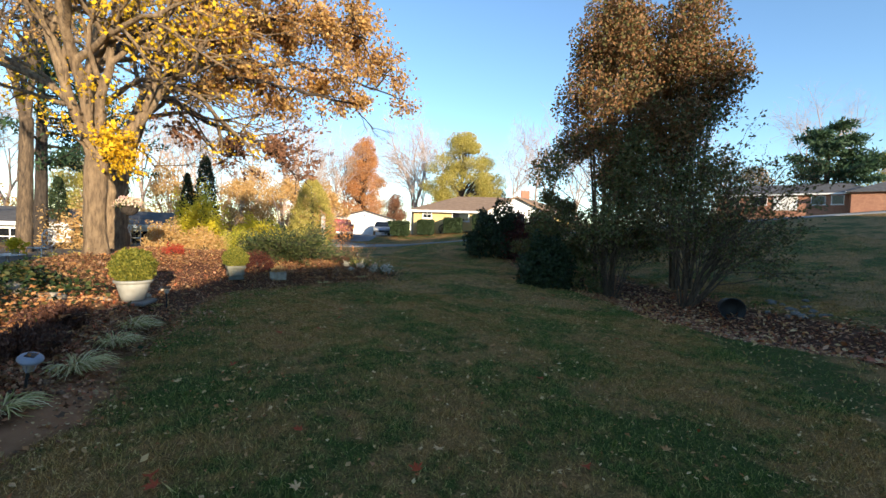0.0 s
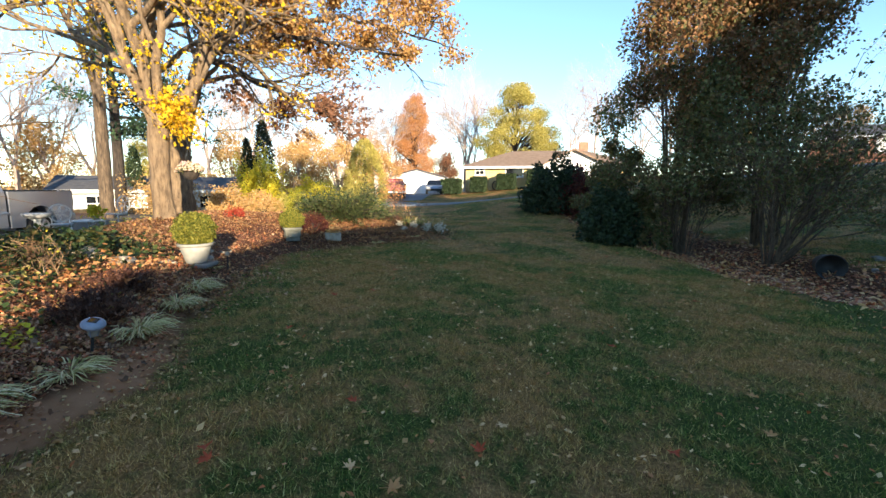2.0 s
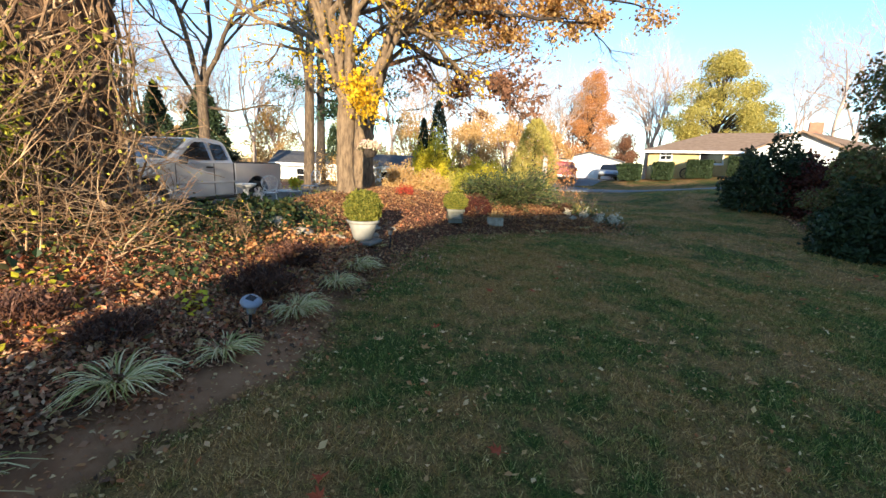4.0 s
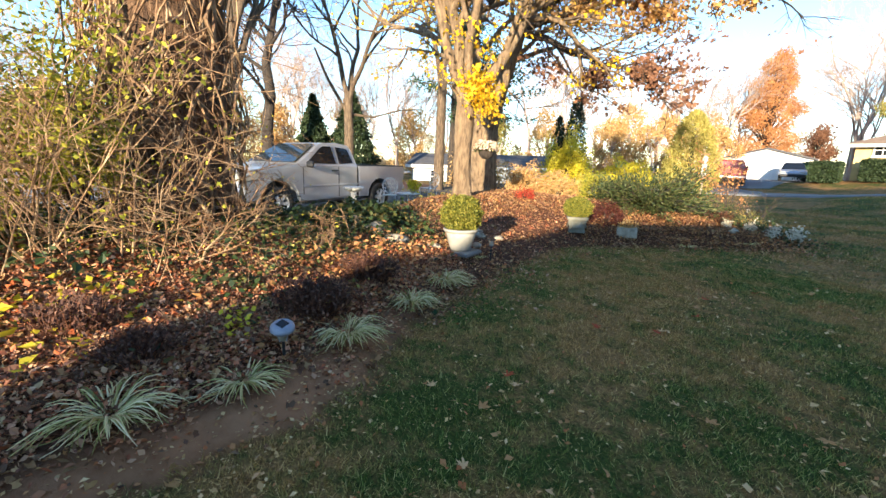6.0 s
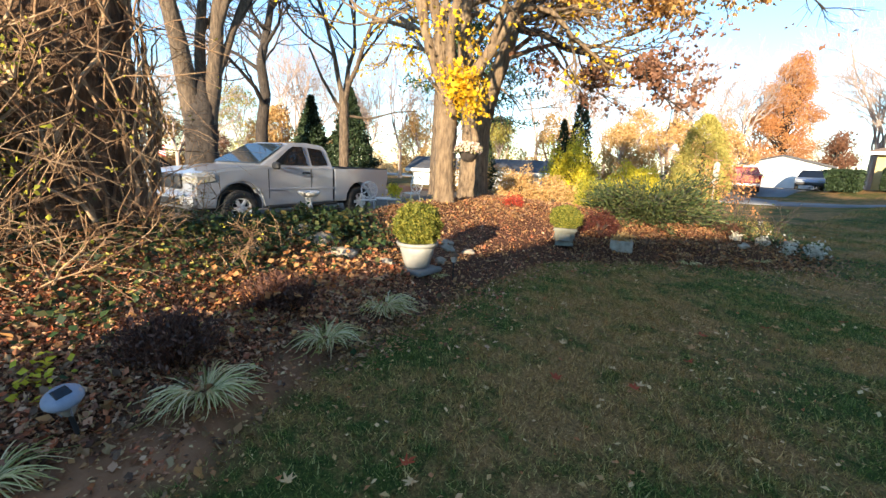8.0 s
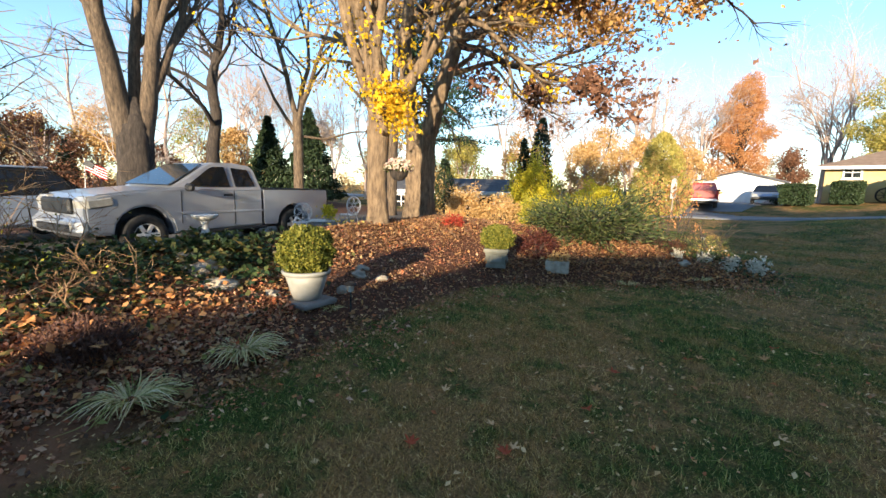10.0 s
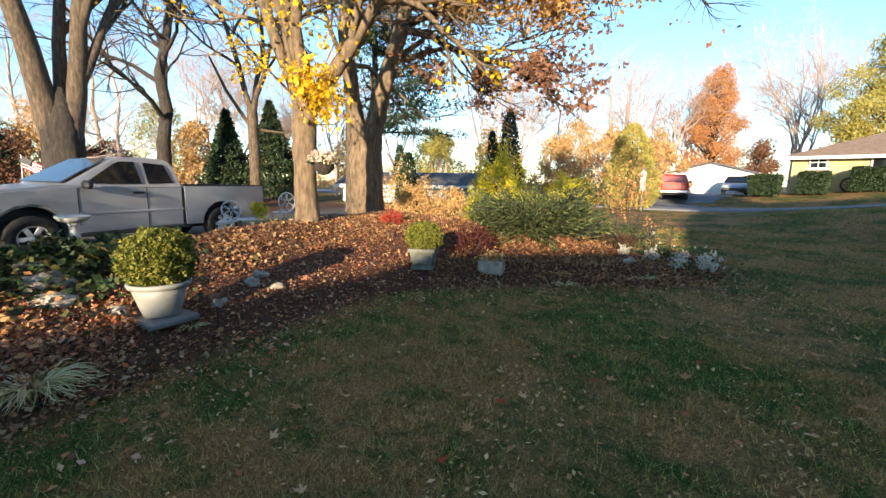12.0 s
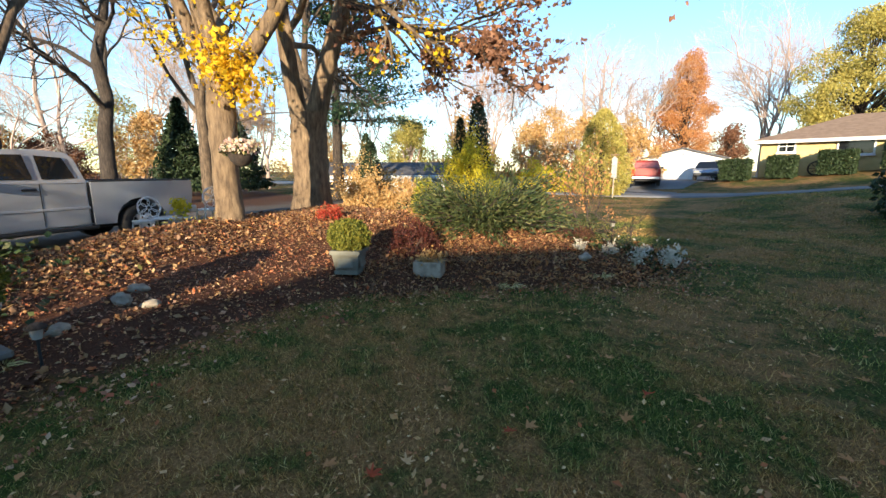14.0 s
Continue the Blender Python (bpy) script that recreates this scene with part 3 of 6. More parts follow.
def grow(g, p, d, length, radius, depth, rng, tips, spread=0.7, kids=3, up=0.05, sides=6, thin=0.004, wobble=0.16):
    """A limb with its side branches; the ends of the finest twigs are kept in tips."""
    n = 5 if depth > 1 and sides > 4 else 3
    line, end = bent(p, d, length, n, wobble, rng, up)
    g.tube(line, np.linspace(radius, max(thin, radius * 0.45), n + 1), max(3, sides))
    if depth <= 1:
        tips.extend(line[1:])
    if depth == 0:
        return
    for k in range(kids + (1 if depth > 1 else 0)):
        f = 0.35 + 0.65 * (k + rng.uniform(0.2, 0.9)) / (kids + 1)
        at = line[min(n, int(f * n))] + (line[min(n, int(f * n) + 1)] - line[min(n, int(f * n))]) * (f * n % 1)
        side = rng.normal(size=3)
        side -= end * side.dot(end)
        side /= np.linalg.norm(side)
        grow(g, at, end + side * spread * rng.uniform(0.7, 1.4), length * rng.uniform(0.5, 0.75), radius * 0.5, depth - 1, rng, tips, spread, kids, up, sides - 1, thin, wobble)


def trunk_line(pts, radii, flare=0.0, sides=14, g=None, seed=1):
    """A trunk with an uneven, lobed section and spreading foot."""
    rng = np.random.default_rng(seed)
    g = g or Geo()
    p, r = np.array(pts, float), np.array(radii, float)
    t = np.linspace(0, 1, len(p))
    tt = np.linspace(0, 1, len(p) * 6)
    q = np.stack([np.interp(tt, t, p[:, a]) for a in range(3)], -1)
    rr = np.interp(tt, t, r)
    ph = rng.uniform(0, 6, 3)
    th = np.arange(sides) * 2 * np.pi / sides
    rows = []
    for k in range(len(q)):
        fl = flare * math.exp(-(q[k, 2] - q[0, 2]) / 0.22)
        lob = 1 + (0.06 + fl * 0.5) * np.sin(th * 3 + ph[0] + q[k, 2] * 0.2) + 0.05 * np.sin(th * 5 + ph[1] + q[k, 2] * 0.5) + 0.03 * rng.normal(size=sides)
        rad = rr[k] * (1 + fl) * lob
        rows.append(np.stack([q[k, 0] + rad * np.cos(th), q[k, 1] + rad * np.sin(th), np.full(sides, q[k, 2])], -1))
    n = len(q)
    i, j = np.meshgrid(np.arange(n - 1), np.arange(sides), indexing="ij")
    m = (j + 1) % sides
    g.add(np.concatenate(rows), np.stack([i * sides + j, i * sides + m, (i + 1) * sides + m, (i + 1) * sides + j], -1).reshape(-1, 4))
    return g


def around(tips, n, spread, rng):
    tips = np.array(tips)
    return tips[rng.integers(0, len(tips), n)] + rng.normal(size=(n, 3)) * spread


def maple():
    rng = np.random.default_rng(11)
    x, y = -8.35, 7.55
    z = h(x, y) - 0.12
    t = thing("tree", pose(x, y, z), "maple with pale bark and a few clumps of yellow leaves", "tree")
    part("trunk", trunk_line([(0, 0, 0), (-0.03, -0.02, 0.9), (-0.02, 0.0, 1.9), (0.02, 0.02, 2.35)], [0.22, 0.2, 0.22, 0.21], 0.22, seed=3), M["bark"], t, smooth=True)
    tips = []
    limbs = [((0.0, 0.0, 2.0), (-0.12, -0.62, 1.0), 3.4, 0.13), ((0.02, 0.0, 2.15), (-0.1, -0.16, 1.0), 3.6, 0.16), ((0, 0.05, 2.1), (0.25, 0.42, 1.0), 3.4, 0.16),
             ((0, -0.05, 2.2), (-0.3, 0.2, 1.0), 3.6, 0.12), ((0.03, 0.0, 2.25), (0.35, -0.3, 1.0), 3.2, 0.12)]
    for p, d, l, r in limbs:
        g = Geo()
        grow(g, p, d, l, r, 3, rng, tips, 0.65, 3, 0.05, 8)
        part("limb", g, M["bark"], t, smooth=True)
    low = [(0.55, 0.0, 2.3 + 0.1), (0.45, 0.25, 2.15), (0.5, -0.1, 2.65), (0.1, -0.75, 2.8), (0.3, 0.5, 3.4), (-0.2, -0.9, 3.1), (0.35, -0.5, 3.6)]
    cl = Geo()
    for c, w, n in zip(low, (0.2, 0.18, 0.22, 0.16, 0.25, 0.16, 0.3), (280, 210, 280, 40, 90, 30, 90)):
        cl.lobed(np.array(c) + rng.normal(size=(n, 3)) * np.array([w, w, w * 0.8]), 0.105, 0.1, droop=0.6, rng=rng)
    tips = np.array(tips)
    side = tips[(tips[:, 2] < 9)]
    cl.lobed(around(side, 4200, 0.14, rng), 0.11, 0.1, droop=0.5, rng=rng)
    part("crown", cl, M["leaf_yellow"], t, "clumps of bright yellow leaves")
    tw = Geo()
    for c in low:
        tw.tube([(0.0, 0.0, 2.2), (c[0] * 0.6, c[1] * 0.6, (2.4 + c[2]) / 2), c], [0.025, 0.015, 0.008], 5)
    part("twigwork", tw, M["bark"], t)


def oak():
    rng = np.random.default_rng(5)
    x, y = -10.6, 10.0
    z = h(x, y) - 0.12
    t = thing("tree", pose(x, y, z), "big two-stemmed oak with drooping limbs of brown leaves", "tree")
    part("trunk", trunk_line([(0, 0, 0), (-0.02, 0.02, 1.0), (0.0, 0.0, 1.9), (0.03, 0.02, 2.5)], [0.46, 0.4, 0.41, 0.4], 0.35, 16, seed=9), M["bark"], t, smooth=True)
    tips = []
    stems = [[(-0.05, -0.12, 2.2), (-0.12, -0.28, 3.3), (-0.16, -0.42, 4.8), (0.1, -0.3, 7.0)], [(0.1, 0.12, 2.2), (0.22, 0.4, 3.4), (0.45, 0.75, 4.7), (0.7, 1.3, 7.2)]]
    for s, r in zip(stems, ([0.22, 0.19, 0.17, 0.1], [0.26, 0.23, 0.2, 0.12])):
        g = Geo()
        trunk_line(s, r, 0, 12, g, 4)
        for k in range(7):
            f = rng.uniform(0.45, 1.0)
            p = np.array([np.interp(f, np.linspace(0, 1, 4), np.array(s)[:, a]) for a in range(3)])
            a = rng.uniform(-0.6, 2.6)
            grow(g, p, (math.cos(a), math.sin(a), 0.55), rng.uniform(2.2, 3.6), 0.085, 3, rng, tips, 0.7, 3, 0.0, 7)
        part("limb", g, M["bark"], t, smooth=True)
    # the long low limbs that droop over the bed
    ltips = []
    lows = [[(0.4, 0.7, 5.0), (1.1, 0.95, 4.75), (2.0, 1.25, 4.25), (2.8, 1.5, 3.85), (3.4, 1.7, 3.75), (3.9, 1.9, 3.3)],
            [(0.4, 0.7, 4.9), (1.6, 1.7, 5.6), (3.2, 2.6, 5.8), (4.8, 3.2, 5.5), (6.2, 3.6, 5.25)],
            [(0.5, 0.9, 5.4), (2.0, 2.2, 6.3), (3.8, 3.4, 6.6), (5.4, 3.9, 6.3), (6.6, 4.1, 5.9)],
            [(0.6, 1.2, 6.5), (2.5, 2.4, 7.8), (4.5, 3.2, 8.0), (6.2, 3.5, 7.4)],
            [(0.5, 1.0, 6.0), (1.6, 2.8, 7.3), (3.4, 3.8, 8.2), (5.0, 4.4, 8.4)],
            [(0.2, -0.2, 5.6), (1.8, 0.2, 7.0), (3.6, 0.9, 7.9), (5.0, 1.8, 8.2)]]
    for line in lows:
        lg = Geo()
        p = np.array(line)
        tt, t0 = np.linspace(0, 1, 17), np.linspace(0, 1, len(p))
        q = np.stack([np.interp(tt, t0, p[:, a]) for a in range(3)], -1) + np.r_[np.zeros((1, 3)), rng.normal(size=(16, 3)) * 0.05]
        lg.tube(q, np.linspace(0.11, 0.025, 17), 8)
        for k in range(4, 17):
            d = rng.normal(size=3) * 0.6 + np.array([0.4, 0.4, -0.05])
            grow(lg, q[k], d, rng.uniform(0.6, 1.3), 0.028, 2, rng, ltips, 0.9, 3, -0.03, 5)
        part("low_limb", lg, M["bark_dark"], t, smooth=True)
    ltips = np.array(ltips)
    part("low_leaves", Geo().lobed(around(ltips[(ltips[:, 2] < 4.3) & (ltips[:, 2] > 2.6)], 1900, 0.09, rng), 0.14, 0.1, droop=0.7, rng=rng), M["leaf_brown"], t, "dull brown hanging leaves")
    cr = Geo().leaves(around(ltips[ltips[:, 2] >= 4.9], 23000, 0.15, rng), 0.115, 0.75, droop=0.4, rng=rng)
    tips = np.array(tips)
    tips = tips[tips[:, 2] > 4.6]
    cr.leaves(around(tips, 6000, 0.16, rng), 0.12, 0.75, droop=0.4, rng=rng)
    part("crown", cr, M["leaf_orange"], t, "orange-brown oak leaves")


maple()
oak()


def bare_tree(seed, tall, radius, forks, mat="bark_dark", spread=0.6, depth=4, kids=3, base=0.3, label="bare tree with dark bark", leader=0, sides=7, thin=0.005):
    """A leafless tree: stems that part at one height, or a leader with limbs up its length."""
    rng = np.random.default_rng(seed)
    t = thing("tree", Matrix(), label, "tree", "bare trees behind the drive")
    split = tall * base
    g, tips = Geo(), []
    if leader:
        hs = np.linspace(-0.2, tall * 0.9, 9)
        line = np.column_stack([np.cumsum(np.r_[0, 0, rng.normal(size=7) * 0.016 * tall]), np.cumsum(np.r_[0, 0, rng.normal(size=7) * 0.016 * tall]), hs])
        part("trunk", trunk_line(line, radius * np.linspace(1.0, 0.12, 9) ** 0.8, 0.3, 11, seed=seed), M[mat], t, smooth=True)
        for k in range(leader):
            f = base + (0.96 - base) * (k + rng.uniform(0, 0.8)) / leader
            z = f * tall * 0.9
            at = [np.interp(z, hs, line[:, 0]), np.interp(z, hs, line[:, 1]), z]
            a = k * 2.4 + rng.uniform(-0.5, 0.5)
            grow(g, at, (math.cos(a), math.sin(a), rng.uniform(0.35, 1.1)), tall * 0.3 * (1.15 - 0.7 * f), radius * 0.42 * (1.1 - 0.75 * f), depth - 1, rng, tips, spread, kids, 0.03, sides, thin, 0.17)
    else:
        part("trunk", trunk_line([(0, 0, -0.2), (rng.normal() * 0.05, 0, split * 0.5), (0, 0, split)], [radius * 1.05, radius * 0.95, radius * 0.85], 0.35, 12, seed=seed), M[mat], t, smooth=True)
        for k in range(forks):
            a = k * 2 * np.pi / forks + rng.uniform(0, 0.8)
            grow(g, (0, 0, split * rng.uniform(0.8, 0.98)), (math.cos(a) * spread * 0.45, math.sin(a) * spread * 0.45, 1), tall * 0.4, radius * 0.55, depth, rng, tips, spread, kids, 0.04, sides, thin, 0.13)
    part("branchwork", g, M[mat], t, smooth=True)
    return t


def forked_tree():
    """The tree beyond the pickup: a foot painted dark for shade, that parts into tall pale stems."""
    rng = np.random.default_rng(21)
    x, y = -18.5, 3.8
    t = thing("tree", pose(x, y, h(x, y)), "tall forked tree with sunlit stems and a foot painted in shade", "tree", "bare trees behind the drive")
    part("trunk", trunk_line([(0, -0.1, -0.2), (0, -0.05, 1.2), (0, 0, 2.6), (0, 0.02, 3.2), (0, 0.05, 4.0)], [0.6, 0.54, 0.52, 0.42, 0.14], 0.3, 16, seed=5), M["bark_dark"], t, "foot with its shade put into dark bark", smooth=True)
    g, tips = Geo(), []
    for p, d, l, r in (((0, -0.2, 2.5), (0, -0.24, 1), 6.8, 0.36), ((0.1, 0.2, 2.5), (0, 0.28, 1), 6.4, 0.3), ((-0.2, 0.05, 2.9), (-0.1, 0.03, 1), 6.2, 0.22), ((0.1, 0.5, 4.0), (0.05, 0.5, 1), 4.0, 0.16)):
        grow(g, p, d, l, r, 4, rng, tips, 0.5, 3, 0.08, 10, 0.006, 0.07)
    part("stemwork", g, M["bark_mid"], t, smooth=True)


forked_tree()
tree_d = bare_tree(31, 14, 0.36, 4, spread=0.8, depth=4, base=0.3, leader=11)
tree_d.matrix_basis = pose(-25.8, 7.2, h(-25.8, 7.2))
tree_e = bare_tree(32, 13, 0.25, 3, "bark_mid", spread=0.75, base=0.36, label="slender bare tree with pale bark")
tree_e.matrix_basis = pose(-22.0, 10.4, h(-22, 10.4))
side = Geo()
side.tube([(0, 0.1, 3.6), (0.4, 1.2, 3.5), (1.0, 2.4, 3.9), (1.4, 3.4, 4.0)], [0.07, 0.055, 0.04, 0.02], 7)
side.tube([(0, -0.1, 3.7), (-0.2, -1.0, 5.2), (-0.3, -1.6, 6.6)], [0.09, 0.07, 0.04], 7)
part("side_branch", side, M["bark_mid"], tree_e)
tree_f = bare_tree(33, 12, 0.24, 3, "bark_mid", spread=0.6, base=0.42, label="leaning bare tree with pale bark")
tree_f.matrix_basis = pose(-17.6, 13.1, h(-17.6, 13.1), 0, 2, 0)

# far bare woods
far_kinds = [bare_tree(50 + k, 12 + 2 * k, 0.2, 4, "twig_sun_pale", 0.72, 4, 3, 0.2, "far leafless tree, sun glare put into its pale twig colour", leader=(0, 13, 0)[k], sides=5, thin=0.006) for k in range(3)]
for k, ob in enumerate(far_kinds):
    ob["group"] = "far bare woods"
spots = [(-40, 14, 1.0), (-46, 5, 1.1), (-38, 22, 0.9), (-44, 28, 1.1), (-30, 36, 0.8), (-52, 16, 1.2), (-33, 46, 1.0), (-27, 52, 1.0), (-40, 42, 1.1), (-23, 60, 1.1), (-10, 66, 1.1), (6, 62, 1.05), (9, 58, 1.0), (13, 63, 1.1),
         (-16, 72, 1.2), (-48, -6, 1.1), (26, 62, 0.9), (38, 60, 1.0), (-50, 36, 1.2), (-22, 45, 0.85), (-12.5, 60, 0.9), (-27, 66, 1.2), (-37, 58, 1.1), (-44, 52, 1.1), (21, 47, 0.6), (-34, 6, 0.7), (-36, 11, 0.75), (-33, 15, 0.7), (-38, 1, 0.8), (-36, 18, 0.75), (-31, 3.5, 0.6), (3.5, 48, 0.75), (1.2, 50, 0.7), (-22, 52, 1.15), (-26, 47, 1.05), (-13.5, 62, 1.2), (-32, 40, 1.1), (-29, 56, 1.2)]
for k, (x, y, s) in enumerate(spots):
    src = far_kinds[k % 3]
    m = pose(x, y, h(x, y), 0, 0, k * 47)
    ob = src if k < 3 else copy_thing(src, m)
    ob.matrix_basis = m @ Matrix.Diagonal((s, s, s, 1))


def leafy_tree(name, x, y, tall, wide, low, n, leaf, mat, label, seed, trunk=0.2, stems=1, bark="bark_dark", shape=1.0, lobes=26, droop=0.2, solid=0.5, group="", lean=0.0, low_mat=None):
    """A trunk with limbs and a crown of many leaves in uneven clumps."""
    rng = np.random.default_rng(seed)
    t = thing(name, pose(x, y, h(x, y)), label, "tree", group)
    g = Geo()
    for k in range(stems):
        a = 2 * np.pi * k / max(1, stems) + 0.5
        o = 0.0 if stems == 1 else 0.25
        trunk_line([(o * math.cos(a), o * math.sin(a), -0.2), (o * 1.6 * math.cos(a), o * 1.6 * math.sin(a), tall * 0.3), (wide * 0.2 * o * 4 * math.cos(a), wide * 0.2 * o * 4 * math.sin(a), tall * 0.8)], [trunk, trunk * 0.8, trunk * 0.25], 0.2, 9, g, seed + k)
    part("trunk", g, M[bark], t, smooth=True)
    cents, tw = [], Geo()
    for k in range(lobes):
        f = rng.uniform(0, 1)
        z = low + (tall - low) * f
        r = wide * 0.5 * math.sin(min(1.0, 0.28 + 0.72 * (1 - f) ** shape) * np.pi / 2) * rng.uniform(0.35, 0.95) * (1 - 0.5 * f ** 4)
        a = rng.uniform(0, 2 * np.pi)
        c = np.array([r * math.cos(a) + lean * f, r * math.sin(a), z])
        cents.append(c)
        tw.tube(bent((0, 0, z * 0.6), c - np.array([0, 0, z * 0.6]), np.linalg.norm(c - np.array([0, 0, z * 0.6])), 5, 0.06, rng)[0], np.linspace(trunk * 0.3, 0.012, 6), 5)
    part("branchwork", tw, M[bark], t)
    cents = np.array(cents)
    per = (tall - low) / lobes ** (1 / 3) * solid
    ball = rng.normal(size=(n, 3))
    ball *= (rng.uniform(0, 1, n) ** 0.4 / np.linalg.norm(ball, axis=1))[:, None]
    pts = cents[rng.integers(0, lobes, n)] + ball * per * np.array([1.5, 1.5, 1.25])
    pts[:, 2] = np.maximum(pts[:, 2], low * 0.6)
    if low_mat:
        under = pts[:, 2] < low + (tall - low) * (0.38 + 0.12 * np.sin(pts[:, 0] * 3))
        part("lower_crown", Geo().leaves(pts[under], leaf, 0.7, droop=droop, rng=rng), M[low_mat], t, "greener lower leaves")
        pts = pts[~under]
    part("crown", Geo().leaves(pts, leaf, 0.7, droop=droop, rng=rng), M[mat], t)
    return t


leafy_tree("tree", -5.5, 53, 11.8, 11.5, 2.5, 64000, 0.145, "leaf_olive", "round tree with yellow-green autumn leaves", 61, 0.3, lobes=120, solid=0.36)
leafy_tree("tree", -19.7, 57, 13.0, 7.0, 2.2, 42000, 0.14, "leaf_rust", "tall tree in rust orange leaf", 62, 0.3, lobes=120, shape=1.1, solid=0.3)
leafy_tree("tree", -14.8, 56, 5.0, 3.6, 0.8, 8000, 0.16, "leaf_brown", "dark red-brown tree behind the garage", 63, 0.2, lobes=30, solid=0.4)
for k, (x, y, s) in enumerate([(-24, 36, 5), (-28, 32, 6), (-22, 40, 5.5), (-33, 30, 5.5), (-19.5, 45, 4.5), (-38, 24, 6), (-44, 20, 7), (-50, 10, 8), (-22, 49, 6), (-28, 44, 7), (-9, 60, 6), (-42, 36, 7), (-36, 10, 5), (-47, -2, 6), (30, 58, 6), (40, 52, 6), (20, 58, 5)]):
    leafy_tree("tree", x, y, s, s * 1.15, 0.6, 6800, 0.18, "leaf_gold" if k % 4 < 3 else "leaf_olive", "far golden tan thicket in evening sun", 70 + k, 0.12, 2, "twig_sun_pale", lobes=44, solid=0.34, group="far thickets")


def conifer(x, y, tall, wide, n, mat, label, seed, column=False, leaf=0.2, low=0.1):
    rng = np.random.default_rng(seed)
    t = thing("conifer", pose(x, y, h(x, y)), label, "tree")
    part("trunk", trunk_line([(0, 0, -0.2), (0, 0, tall * 0.5), (0, 0, tall * 0.95)], [wide * 0.06, wide * 0.04, 0.01], 0, 8, seed=seed), M["bark_dark"], t)
    f = rng.uniform(0, 1, n) ** 1.3
    tier = 1 if column else 0.72 + 0.28 * np.abs(np.sin(f * 23))
    prof = (np.sqrt(np.clip(1 - f, 0, 1)) * np.minimum(1, 0.55 + f * 3) if column else (1 - f)) * tier
    a = rng.uniform(0, 2 * np.pi, n)
    r = wide / 2 * prof * (rng.uniform(0.35, 1.0, n) ** 0.4) * (1 + 0.13 * np.sin(a * 5 + f * 17))
    pts = np.stack([r * np.cos(a), r * np.sin(a), tall * (low + (1 - low) * f) - (0 if column else 0.12) * r], -1)
    part("crown", Geo().leaves(pts, leaf, 0.42, droop=-0.5 if column else 0.25, rng=rng), M[mat], t)
    return t


conifer(-17.3, 22.6, 5.2, 1.7, 5000, "evergreen", "dark columnar arborvitae by the lawn", 81, True, 0.16)
conifer(-18.0, 22.0, 4.1, 1.1, 2800, "evergreen", "smaller dark columnar arborvitae", 82, True, 0.15)
conifer(-24.4, 20.0, 3.6, 1.2, 2500, "evergreen", "dark columnar arborvitae beside the white house", 83, True, 0.16)
conifer(-27.5, 12.9, 5.8, 4.6, 11000, "evergreen", "dark green spruce behind the drive", 84, leaf=0.24)
conifer(-28.5, 10.7, 5.2, 3.9, 9000, "evergreen", "blue-green spruce behind the drive", 85, leaf=0.24)
conifer(-17.5, 16.0, 2.6, 1.3, 2000, "evergreen", "dark clipped conifer beyond the bed", 86, True, 0.14)


upright = conifer(-13.9, 29.5, 4.9, 3.9, 17000, "leaf_olive", "upright olive-green shrub in the sun", 64, True, 0.14, 0.02)
upright.name = "large_shrub"
tagged(upright, "upright olive-green shrub in the sun", "shrub")


def pine(x, y, tall, wide, low, seed, label, n=5200, needle=0.3, arc_from=0.0, arc_to=2 * np.pi):
    """Open tiers of needles on level limbs."""
    rng = np.random.default_rng(seed)
    t = thing("pine", pose(x, y, h(x, y)), label, "tree")
    part("trunk", trunk_line([(0, 0, -0.2), (0.1, 0, tall * 0.5), (0, 0, tall)], [wide * 0.024, wide * 0.018, 0.03], 0.2, 9, seed=seed), M["bark_dark"], t)
    g, pts = Geo(), []
    for k in range(34):
        f = rng.uniform(0, 1)
        z = low + (tall - low) * f
        a = rng.uniform(arc_from, arc_to)
        ln = wide / 2 * (1 - f * 0.75) * rng.uniform(0.55, 1.05)
        line, _ = bent((0, 0, z), (math.cos(a), math.sin(a), 0.1), ln, 6, 0.07, rng)
        g.tube(line, np.linspace(0.05, 0.012, 7), 5)
        pts.append(line[rng.integers(2, 7, n // 34)] + rng.normal(size=(n // 34, 3)) * np.array([0.32, 0.32, 0.13]))
    part("branchwork", g, M["bark_dark"], t)
    part("crown", Geo().leaves(np.concatenate(pts), needle, 0.3, rng=rng), M["evergreen_far"], t)


pine(32.8, 50, 9.4, 12.5, 2.4, 91, "spreading green pine behind the brick house", 9500, 0.5)
for k, (x, y, tall, wide, mat) in enumerate([(-31.5, -2.6, 4.6, 4.4, "leaf_gold"), (-32.5, -0.2, 4.6, 5.0, "leaf_brown"), (-34.0, 2.2, 5.0, 5.2, "leaf_gold"), (-33.0, -5.5, 5.6, 5.4, "leaf_rust"), (-35.0, 5.2, 3.4, 4.6, "leaf_brown")]):
    leafy_tree("tree", x, y, tall, wide, 0.4, 7000, 0.14, mat, "brown and olive thicket behind the drive", 180 + k, 0.1, 3, "twig_sun_pale", lobes=34, shape=0.7, solid=0.4, group="thickets behind the drive")
conifer(-33.0, 0.9, 3.4, 2.0, 3600, "evergreen_far", "small pointed spruce behind the drive", 190, leaf=0.2)
pine(-20.4, 15.9, 10.5, 11.5, 3.6, 92, "pine with open tiers of dark needles", 9000, 0.24, -0.9, 2.4)


